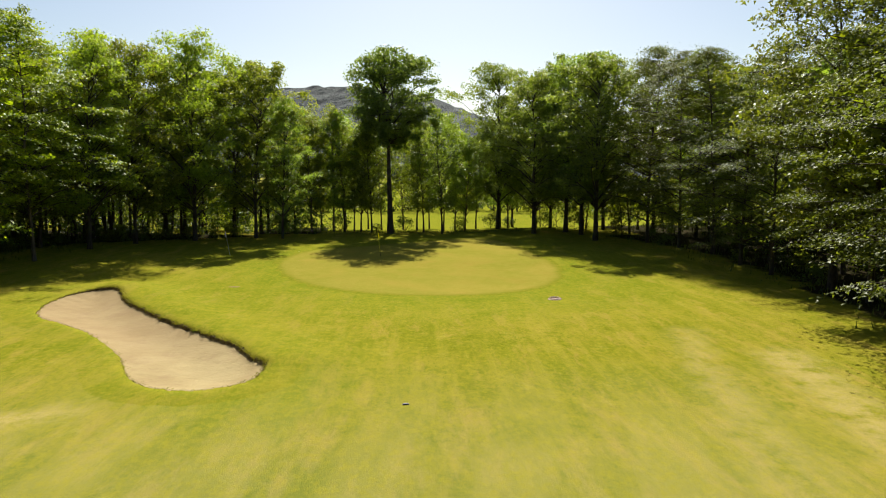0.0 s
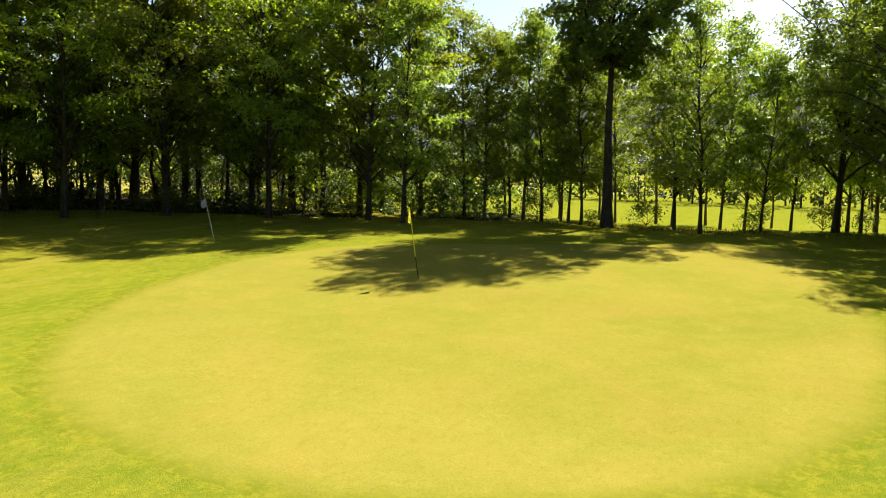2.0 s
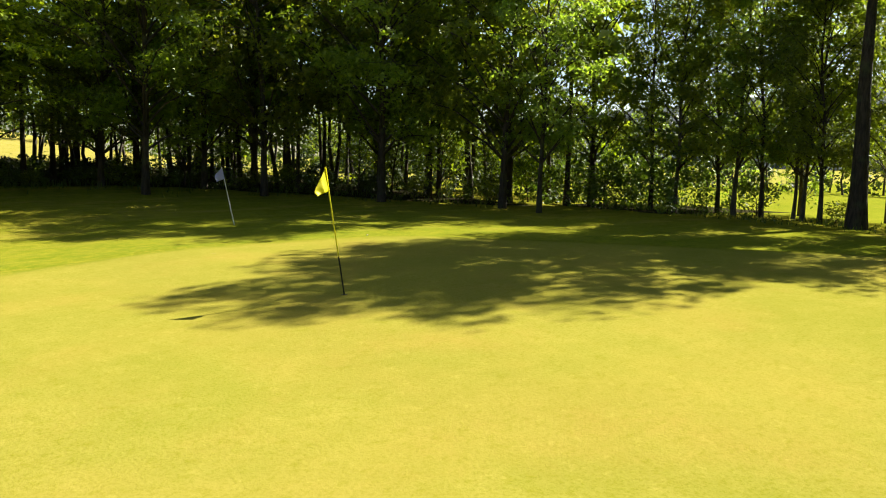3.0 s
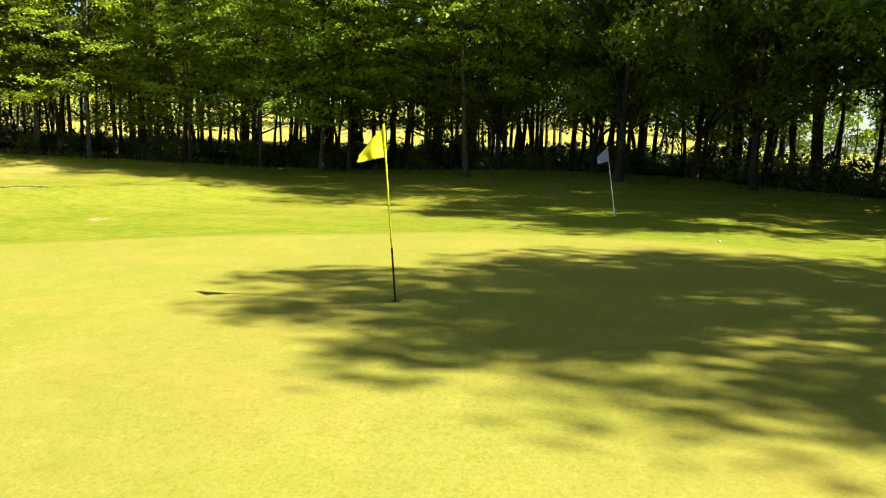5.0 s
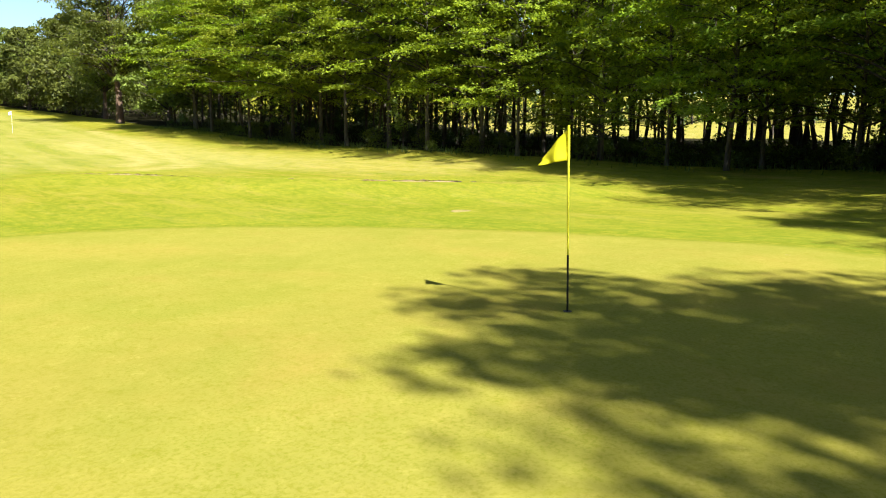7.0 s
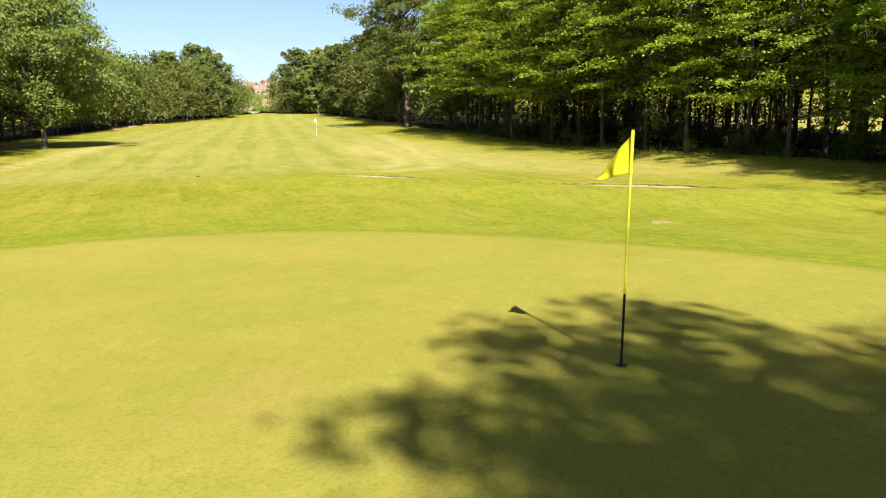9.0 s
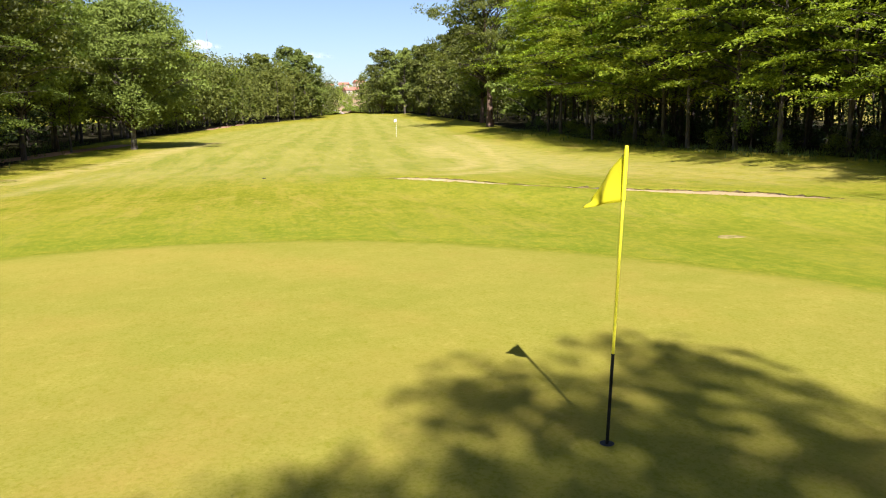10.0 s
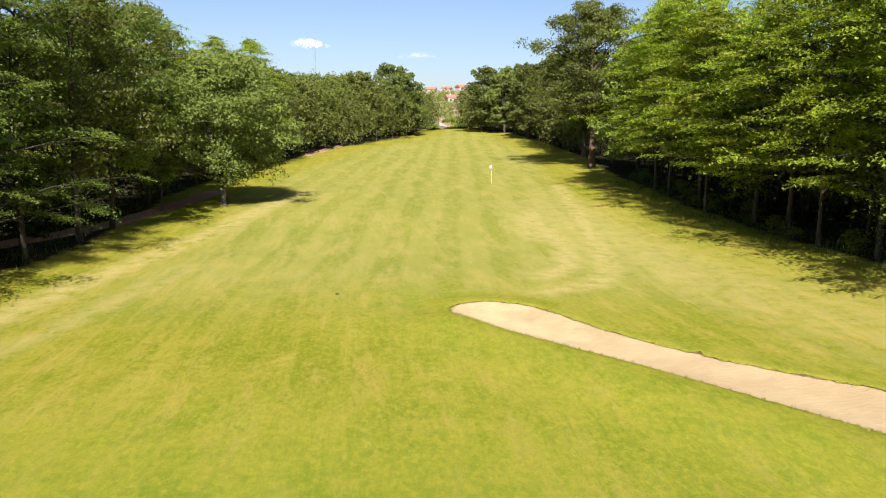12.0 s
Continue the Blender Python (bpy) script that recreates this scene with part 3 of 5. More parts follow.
def grow(seed, height, radius, base, limbs, clumps, per, leaf, style, trunk_r, lean=0.25, aside=(0.0, 0.0)):
    """The parts of one tree: trunk, limbs and leaves. style: layered (beech, level sprays), round (oak), tall (narrow, airy), or top (bare stem, high spreading head).
    aside: how far the head leans out to one side."""
    rng = np.random.default_rng(seed)
    leaf_rng = np.random.default_rng(seed + 1) if style == "top" else rng
    k = 9
    zs = np.linspace(-0.25, height * (0.78 if style in ("round", "top") else 0.92), k)
    off = np.cumsum(rng.normal(0, 0.11 + 0.10 * lean, (k, 2)), axis=0) * np.linspace(0, 1, k)[:, None] + np.outer(np.linspace(0, 1, k) ** 1.3, rng.normal(0, lean, 2))
    tp = np.column_stack([off, zs])
    tr = trunk_r * (1 - 0.85 * np.linspace(0, 1, k)) + np.where(np.arange(k) == 0, trunk_r * 0.35, 0)
    trunk = tube(tp, tr, 9)
    branch, centres, outs = [], [], []
    ph = rng.uniform(0, 6.28, 4)
    q = np.linspace(0, 1, 4)
    for i in range(limbs):
        u = ((i + rng.uniform(0, 1)) / limbs) ** 0.9
        az = i * 2.39996 + rng.normal(0, 0.5)
        lobes = 1 + 0.17 * math.sin(2 * az + ph[0] + 3 * u) + 0.14 * math.sin(3 * az + ph[1] - 5 * u) + 0.09 * math.sin(11 * u + ph[2] + az)
        if style == "top":
            lobes = 0.5 + 0.5 * lobes
        reach = radius * float(np.interp(u, *PROFILE[style])) * rng.uniform(0.78, 1.06) * lobes
        if i % 4 == 3:
            reach *= 0.55
        tip_z = base + (height - base) * (u if style == "top" else u - 0.07 * u ** 6) * 0.98
        z0 = min(max(tip_z - reach * rng.uniform(*RISE[style]), base * (0.8 if style != "top" else 1.0)), zs[-1])
        if style == "top":
            z0 = max(z0, height * 0.5)
        start = np.array([np.interp(z0, zs, tp[:, 0]), np.interp(z0, zs, tp[:, 1]), z0])
        d = np.array([math.cos(az), math.sin(az)])
        tip = np.array([start[0] + reach * d[0] + aside[0] * u, start[1] + reach * d[1] + aside[1] * u, tip_z])
        line = start + (tip - start) * q[:, None]
        line[:, 2] += (0.10 if style == "layered" else 0.16) * reach * np.sin(q * np.pi)
        bend = rng.normal(0, 0.10) * reach * np.sin(q * np.pi)
        line[:, 0] -= d[1] * bend
        line[:, 1] += d[0] * bend
        r0 = trunk_r * (0.34 - 0.18 * u) + 0.012
        branch.append(tube(line, r0 * (1 - 0.85 * q), 4))
        for c in range(clumps):
            w = 1.0 if c == 0 else rng.uniform(0.45, 1.0)
            p = np.array([np.interp(w, q, line[:, j]) for j in range(3)])
            if style == "layered":
                side = rng.normal(0, 0.20 * reach * (0.4 + w))
                p = p + np.array([-d[1] * side, d[0] * side, rng.normal(0, 0.22) - 0.06 * abs(side)])
                a = rng.uniform(0.55, 1.1) * (0.78 + 0.075 * radius)
                g = rng.normal(0, 0.5, (per, 2)) * np.array([a * 1.15, a * 0.8])
                x, y = g[:, 0] * d[0] - g[:, 1] * d[1], g[:, 0] * d[1] + g[:, 1] * d[0]
                z = rng.normal(0, 0.06, per) - 0.20 * np.maximum(0, g[:, 0]) ** 2 - 0.10 * g[:, 1] ** 2 + g[:, 0] * rng.normal(-0.05, 0.14) + g[:, 1] * rng.normal(0, 0.16)
                centres.append(p + np.column_stack([x, y, z]))
                outs.append(np.tile([d[0] * 0.30, d[1] * 0.30, 0.35], (per, 1)))
                continue
            side = rng.normal(0, 0.24 * reach * (0.3 + w)) if c else 0.0
            p2 = p + np.array([-d[1] * side, d[0] * side, rng.normal(0.1, 0.3)])
            if abs(side) > 0.5:
                branch.append(tube(np.stack([p - (p2 - p) * 0.1, p2]), [r0 * 0.35, 0.008], 3))
            a = rng.uniform(0.55, 1.25) * (0.40 + 0.105 * radius)
            u3 = leaf_rng.normal(0, 1, (per, 3))
            u3[:, 2] = np.where(leaf_rng.random(per) < 0.6, np.abs(u3[:, 2]), u3[:, 2])
            u3 /= np.linalg.norm(u3, axis=1)[:, None] + 1e-9
            shape = np.array([1, 1, 0.68]) * a * (1 + 0.25 * np.sin(u3[:, :1] * 5 + c) * np.sin(u3[:, 1:2] * 6 + i))
            centres.append(p2 + u3 * shape * leaf_rng.uniform(0.5, 1.06, per)[:, None])
            outs.append(u3 * 0.75 + np.array([d[0] * 0.15, d[1] * 0.15, 0.2]))
    flat = {"layered": 0.55, "round": 0.25, "top": 0.25, "tall": 0.25}[style]
    cv, cf = leaves(leaf_rng, np.concatenate(centres), leaf, leaf * 0.62, flat, 0.1, np.concatenate(outs))
    bv, bf = joined([trunk] + branch)
    wood = mesh_of("trunk", bv, bf, True)
    wood.polygons.foreach_set("material_index", [int(i >= len(trunk[1])) for i in range(len(bf))])
    return wood, mesh_of("crown", cv, cf)


def tree_thing(name, meshes, bark, foliage, label, group, m):
    t = new(name)
    part("trunk", meshes[0], bark, t).data.materials.append(BARK)
    part("crown", meshes[1], foliage, t)
    t.matrix_basis = m
    return tagged(t, label, "tree", group)


def stand(x, y, turn=0.0, size=1.0, tilt=0.0):
    return pose(x, y, gz(x, y), tilt, 0, 0) @ pose(0, 0, 0, 0, 0, turn) @ Matrix.Diagonal((size, size, size, 1))


class Kind:
    """One sort of tree: the first call plants it, the later ones plant copies."""

    def __init__(self, name, bark, foliage, label, *shape):
        self.args, self.first = (name, bark, foliage, label, shape), None

    def plant(self, m, group):
        if self.first is None:
            name, bark, foliage, label, shape = self.args
            loc, rot, size = m.decompose()
            self.first = tree_thing(name, grow(*shape), bark, foliage, label, group, Matrix.LocRotScale(loc, rot, None))
            return self.first
        t = copy_thing(self.first, m)
        return tagged(t, group=group)


BEECH = [Kind("beech_tree", BARK_PALE, LEAF_BEECH, "broad leafy beech with level sprays at the wood edge", s, h, r, b, 56, 4, 100, 0.190, "layered", tr, 0.4)
         for s, h, r, b, tr in ((11, 15.5, 5.4, 2.3, 0.12), (12, 17.5, 5.8, 3.4, 0.14), (13, 13.5, 5.0, 2.2, 0.10), (14, 16.4, 5.2, 3.6, 0.12), (15, 18.5, 5.6, 3.7, 0.13))]
OAK = [Kind("oak_tree", BARK, LEAF_OAK, "dark green oak with a rounded crown", s, h, r, b, 42, 5, 92, 0.212, "round", tr)
       for s, h, r, b, tr in ((21, 16.5, 5.0, 2.3, 0.18), (22, 18.5, 5.4, 3.0, 0.20), (23, 15.0, 4.6, 3.8, 0.16), (24, 16.8, 5.0, 3.9, 0.18))]
HORNBEAM = [Kind("hornbeam_tree", BARK, LEAF_HORN, "olive-green hornbeam with drooping sprays at the wood edge", s, h, r, 2.2, 64, 4, 150, 0.125, "layered", 0.14, 0.4)
            for s, h, r in ((17, 17.5, 5.4), (18, 16.0, 5.0))]
ALDER = [Kind("alder_tree", BARK, LEAF_DARK, "slender dark alder with an airy crown", s, h, r, 2.6, 40, 4, 74, 0.18, "tall", tr, 0.55)
         for s, h, r, tr in ((31, 17.5, 3.6, 0.15), (32, 14.0, 3.0, 0.11), (33, 19.5, 4.1, 0.17))]
BIGOAK = [Kind("oak_tree", BARK, LEAF_DARK, "big dark oak on a stout stem behind the green", s, h, r, 3.6, 46, 5, 96, 0.218, "round", tr)
          for s, h, r, tr in ((25, 19.5, 5.2, 0.21), (26, 18.5, 4.8, 0.23))]
MAPLE = [Kind("maple_tree", BARK, LEAF_LIGHT, "light green maple with a deep leafy crown behind the green", s, h, r, 2.6, 46, 5, 92, 0.20, "round", tr)
         for s, h, r, tr in ((27, 18.5, 5.2, 0.18), (28, 17.0, 4.8, 0.16))]
BIRCH = [Kind("birch_tree", BARK_PALE, LEAF_LIGHT, "light green young tree on a thin pale stem", s, h, r, 2.4, 32, 4, 54, 0.185, "tall", tr, 0.5)
         for s, h, r, tr in ((41, 12.5, 2.7, 0.10), (42, 11.0, 2.4, 0.08))]
INNER = [Kind("forest_tree", bark, fol, "thin-stemmed forest tree with a high leafy crown", s, h, r, b, 14, 3, 16, 0.66, "round", tr * 0.85, 0.7)
         for s, h, r, b, tr, bark, fol in ((51, 14.5, 3.2, 4.0, 0.13, BARK, LEAF_BEECH), (52, 16.0, 3.4, 4.4, 0.16, BARK, LEAF_DARK), (53, 12.5, 2.8, 3.6, 0.10, BARK_PALE, LEAF_OAK), (54, 15, 3.0, 4.0, 0.12, BARK, LEAF_OAK))]
SAPLING = [Kind("sapling", BARK, fol, "leafy young tree under the canopy", s, h, r, 0.9, 20, 3, 20, 0.21, "tall", 0.05, 0.4)
           for s, h, r, fol in ((61, 5.5, 1.7, LEAF_LIGHT), (62, 7.0, 2.0, LEAF_DARK), (63, 4.2, 1.5, LEAF_BEECH))]
BUSH = [Kind("bush", BARK, fol, "low leafy bush at the wood edge", s, h, r, 0.12, 14, 3, 20, 0.15, "round", 0.03)
        for s, h, r, fol in ((66, 1.7, 1.2, LEAF_UNDER), (67, 1.2, 1.0, LEAF_OAK))]


FAR_OAK = [Kind("oak_tree", BARK, LEAF_FAR, "round dark oak beside the far fairway", s, h, r, 2.0, 40, 5, 44, 0.54, "round", 0.3) for s, h, r in ((121, 16.5, 6.0), (127, 18.5, 6.4))]
FAR_OLIVE = [Kind("maple_tree", BARK, LEAF_OLIVE, "olive-brown round tree beside the far fairway", 123, 16.0, 5.8, 1.6, 40, 5, 44, 0.52, "round", 0.26)]
FAR_LIGHT = [Kind("willow_tree", BARK_PALE, LEAF_LIGHT, "light green round tree beside the far fairway", 124, 12.0, 4.6, 1.2, 34, 5, 42, 0.46, "round", 0.2)]


def plant_woods():
    rng = random.Random(5)
    spots = []

    def free(x, y, gap):
        for a, b, g in spots:
            if (a - x) ** 2 + (b - y) ** 2 < (min(gap, g)) ** 2:
                return False
        spots.append((x, y, gap))
        return True

    # the lone tall tree behind the green, with its high round head
    tall = Kind("tall_oak_tree", BARK, LEAF_TALL, "tall dark oak with a bare stem and high spreading head", 274, 18.2, 4.8, 8.4, 62, 6, 92, 0.245, "top", 0.32, 0.05, (1.0, -1.3))
    tall.plant(stand(0.0, 22.4, 0), "trees behind the green")
    spots.append((0, 22.4, 1.5))
    # belt behind the green: trunks one by one
    belt = [(-12.3, 22.6, ALDER[0], 1.0), (-9.9, 24.2, ALDER[1], 0.95), (-8.1, 23.4, BIRCH[0], 1.0), (-7.4, 26.0, ALDER[1], 0.9), (-6.0, 24.8, BIRCH[0], 1.08),
            (-4.9, 25.2, ALDER[1], 0.93), (-4.0, 26.4, BIRCH[1], 1.15), (-3.2, 25.4, BIRCH[0], 0.95), (-2.0, 24.2, ALDER[1], 0.86), (2.7, 28.2, BIRCH[0], 1.0),
            (5.2, 21.6, ALDER[1], 0.93), (5.6, 27.4, BIRCH[1], 1.12), (6.9, 28.4, BIRCH[0], 0.9), (11.8, 29.8, BIGOAK[0], 0.72),
            (12.6, 34.0, ALDER[1], 1.0), (14.3, 35.8, ALDER[0], 0.92), (15.6, 27.9, BIGOAK[0], 0.9), (18.0, 31.0, ALDER[2], 0.95), (17.9, 22.3, BIGOAK[1], 0.98), (14.4, 20.8, BIGOAK[1], 0.90), (18.6, 18.3, BIGOAK[0], 0.94),
            (18.5, 12.6, BIGOAK[1], 0.92), (22.7, 25.7, ALDER[2], 0.97), (21.0, 28.6, OAK[1], 0.97), (25.9, 19.0, OAK[1], 0.95), (27.6, 12.6, ALDER[2], 0.88), (13.2, 31.6, ALDER[1], 0.9), (16.6, 33.0, OAK[0], 0.9),
            (-12.2, 16.2, MAPLE[1], 0.92), (-9.7, 15.8, ALDER[1], 0.95), (-16.8, 13.0, MAPLE[0], 0.9), (-20.4, 9.0, MAPLE[1], 0.98), (-15.0, 19.5, OAK[1], 0.9), (1.2, 31.0, BIRCH[0], 0.95), (4.2, 32.4, BIRCH[1], 1.1),
            (-1.2, 29.5, BIRCH[1], 1.1), (-5.2, 30.0, BIRCH[0], 1.0), (-8.8, 28.6, ALDER[1], 0.9), (-2.8, 31.5, ALDER[1], 0.8), (8.2, 33.0, BIRCH[1], 0.9), (3.4, 24.6, ALDER[1], 0.82), (7.9, 26.6, ALDER[1], 0.74), (9.4, 30.5, ALDER[1], 0.8),
            (-22.0, 4.2, MAPLE[0], 0.9), (-22.8, -2.2, BEECH[3], 1.0), (-25.0, -9.5, BEECH[0], 1.0), (-24.5, 10.5, MAPLE[0], 0.95), (-27.0, 5.5, ALDER[2], 0.95), (-20.0, 15.2, OAK[0], 1.05)]
    for x, y, kind, size in belt:
        kind.plant(stand(x, y, rng.uniform(0, 360), size), "trees behind the green")
        spots.append((x, y, 1.4))
    # foremost trees of the woods
    def along(edge, y_from, y_to, gap):
        seg = np.hypot(*np.diff(edge, axis=0).T)
        s = np.concatenate([[0], np.cumsum(seg)])
        for d in np.arange(0, s[-1], gap):
            x, y = np.interp(d, s, edge[:, 0]), np.interp(d, s, edge[:, 1])
            if y_to < y < y_from:
                yield x, y

    for x, y in along(WEST_EDGE, 9, -73, 4.3):
        x, y = x + rng.uniform(-1.2, 0.5), y + rng.uniform(-0.8, 0.8)
        kind = rng.choice([BEECH[1], BEECH[3], BEECH[4]] if y < -24 else [BEECH[0], BEECH[2], BEECH[0], BEECH[1]] if y < -8 else [ALDER[0], OAK[0], ALDER[2], OAK[0], BEECH[0]])
        kind.plant(stand(x, y, rng.uniform(0, 360), rng.uniform(0.88, 1.1) * (0.86 if y > -18 else 1)), "trees of the west wood")
        spots.append((x, y, 1.6))
    for x, y in along(EAST_EDGE, 11, -112, 4.6):
        x, y = x + rng.uniform(-0.9, 0.6) * (1 if y > -42 else 1.7) - (1.1 if -60 < y < -18 else 0), y + rng.uniform(-0.8, 0.8)
        kind = rng.choice([HORNBEAM[0], OAK[0], HORNBEAM[1], HORNBEAM[0], OAK[1]] if y > -40 else [OAK[2], OAK[3], BEECH[3], BEECH[1], OAK[3]])
        kind.plant(stand(x, y, rng.uniform(0, 360), 0.9 * rng.uniform(0.92, 1.08) if y > -10 else 1.06 * rng.uniform(0.92, 1.08) if y > -42 else rng.uniform(0.70, 1.04)), "trees of the east wood")
        spots.append((x, y, 1.6))
    # single trees on the fairway's sides
    lone = Kind("lone_tree", BARK_PALE, LEAF_OLIVE, "lone olive-green round-crowned tree on the fairway side", 81, 12.2, 6.4, 2.1, 84, 6, 125, 0.205, "round", 0.22, 0.1)
    lone.plant(stand(12.0, -60.0, 40), "single trees")
    spots.append((12, -60, 3))
    great = Kind("great_oak_tree", BARK_RED, LEAF_OAK, "great oak with a reddish stem at the wood corner", 82, 21.5, 8.0, 6.8, 80, 6, 90, 0.30, "round", 0.46, 0.3)
    great.plant(stand(-29.6, -92.5, 70), "single trees")
    great.plant(stand(-34.0, -110.0, 200, 0.72), "single trees")
    spots.append((-29.6, -92.5, 4))
    bare = tree_thing("bare_tree", grow(91, 19.0, 3.6, 7.0, 60, 2, 2, 0.12, "tall", 0.16), BARK, LEAF_OAK, "half-dead tree with bare grey branches", "single trees", stand(-25.5, 19.0, 0))
    copy_thing(bare, stand(-28.5, -20.5, 100, 0.8))
    BIRCH[0].plant(stand(16.0, -56.5, 10, 0.8), "trees of the east wood")
    # trees inside the woods
    count = 0
    for k in range(6000):
        if count >= 250:
            break
        side = rng.random()
        y = rng.uniform(-78, 32)
        if side < 0.68:
            x = float(edge_x(WEST_EDGE, y)) - rng.uniform(0.8, 24 if y < -8 else 17)
            if y > 25:
                continue
        else:
            x = float(edge_x(EAST_EDGE, y)) + rng.uniform(0.8, 17)
        if free(x, y, 1.45):
            rng.choice(INNER).plant(stand(x, y, rng.uniform(0, 360), rng.uniform(0.85, 1.15)), "trees inside the woods")
            count += 1
    # young trees and bushes below
    count = 0
    for k in range(3000):
        if count >= 64:
            break
        x, y = rng.uniform(-40, 34), rng.uniform(-60, 36)
        d = float(wood_depth(np.array(x), np.array(y)))
        if (0.3 < d < 12 or (-40 < x < -13 and 20 < y < 32)) and not (-5 < x < 17 and y > 19) and (y > -5 or rng.random() < 0.35) and free(x, y, 1.3):
            rng.choice(SAPLING).plant(stand(x, y, rng.uniform(0, 360), rng.uniform(0.75, 1.2)), "young trees in the woods")
            count += 1
    for x, y in [(7.3, 28.4), (11.2, 31.5), (-1.6, 24.6), (-5.4, 25.8), (1.4, 26.6), (13.6, 33.2), (17.2, 30.4), (19.6, 25.2), (22.6, 19.6), (-11.0, 22.0), (-14.6, 18.0)]:
        rng.choice(BUSH).plant(stand(x, y, rng.uniform(0, 360), rng.uniform(0.6, 1.1)), "bushes at the wood edge")
    for x, y in list(along(WEST_EDGE, 16, -75, 3.1)) + list(along(EAST_EDGE, 14, -16, 5.0)):
        rng.choice(BUSH).plant(stand(x + rng.uniform(-2.5, 0.6) * (1 if x < 0 else -1), y + rng.uniform(-1, 1), rng.uniform(0, 360), rng.uniform(0.45, 0.95)), "bushes at the wood edge")


def forest_mass(name, spots, foliage, label, seed, leaf, per, trunk=True, low=0.24):
    """Many trees too far or too deep to tell apart: stems and leaf clusters in one mesh each."""
    rng = np.random.default_rng(seed)
    stems, cents, outs = [], [], []
    for x, y, h, r in spots:
        z = gz(x, y)
        if trunk:
            q = np.linspace(0, 1, 4)
            stems.append(tube(np.column_stack([x + rng.normal(0, 0.15, 4), y + rng.normal(0, 0.15, 4), z - 0.2 + q * h * 0.8]), 0.14 * (1 - 0.8 * q), 5))
        nc = max(7, int(per / 34))
        u = (np.arange(nc) + rng.uniform(0, 1, nc)) / nc
        a = np.arange(nc) * 2.39996 + rng.normal(0, 0.5, nc)
        rr = r * np.sqrt(np.clip(1 - (1.7 * u - 0.78) ** 2, 0.05, 1)) * rng.uniform(0.55, 0.92, nc)
        c = np.column_stack([x + rr * np.cos(a), y + rr * np.sin(a), z + h * (low + (0.95 - low) * u)])
        lump = r * rng.uniform(0.24, 0.40, nc)
        unit = rng.normal(0, 1, (nc, 34, 3))
        unit /= np.linalg.norm(unit, axis=2)[:, :, None]
        g = unit * (lump[:, None] * rng.uniform(0.6, 1.06, (nc, 34)))[:, :, None] * np.array([1, 1, 0.72])
        away = np.column_stack([np.cos(a), np.sin(a), 0.5 + 0 * a])[:, None, :] * 0.35
        cents.append((c[:, None, :] + g).reshape(-1, 3))
        outs.append((unit * 0.7 + away).reshape(-1, 3))
    thing = new(name)
    if stems:
        v, f = joined(stems)
        tagged(part("stems", mesh_of("stems", v, f, True), BARK, thing), kind="stuff")
    v, f = leaves(rng, np.concatenate(cents), leaf, leaf * 0.62, 0.35, 0.1, np.concatenate(outs))
    tagged(part("foliage", mesh_of("foliage", v, f), foliage, thing), kind="stuff")
    return tagged(thing, label, "woodland", kind="stuff")


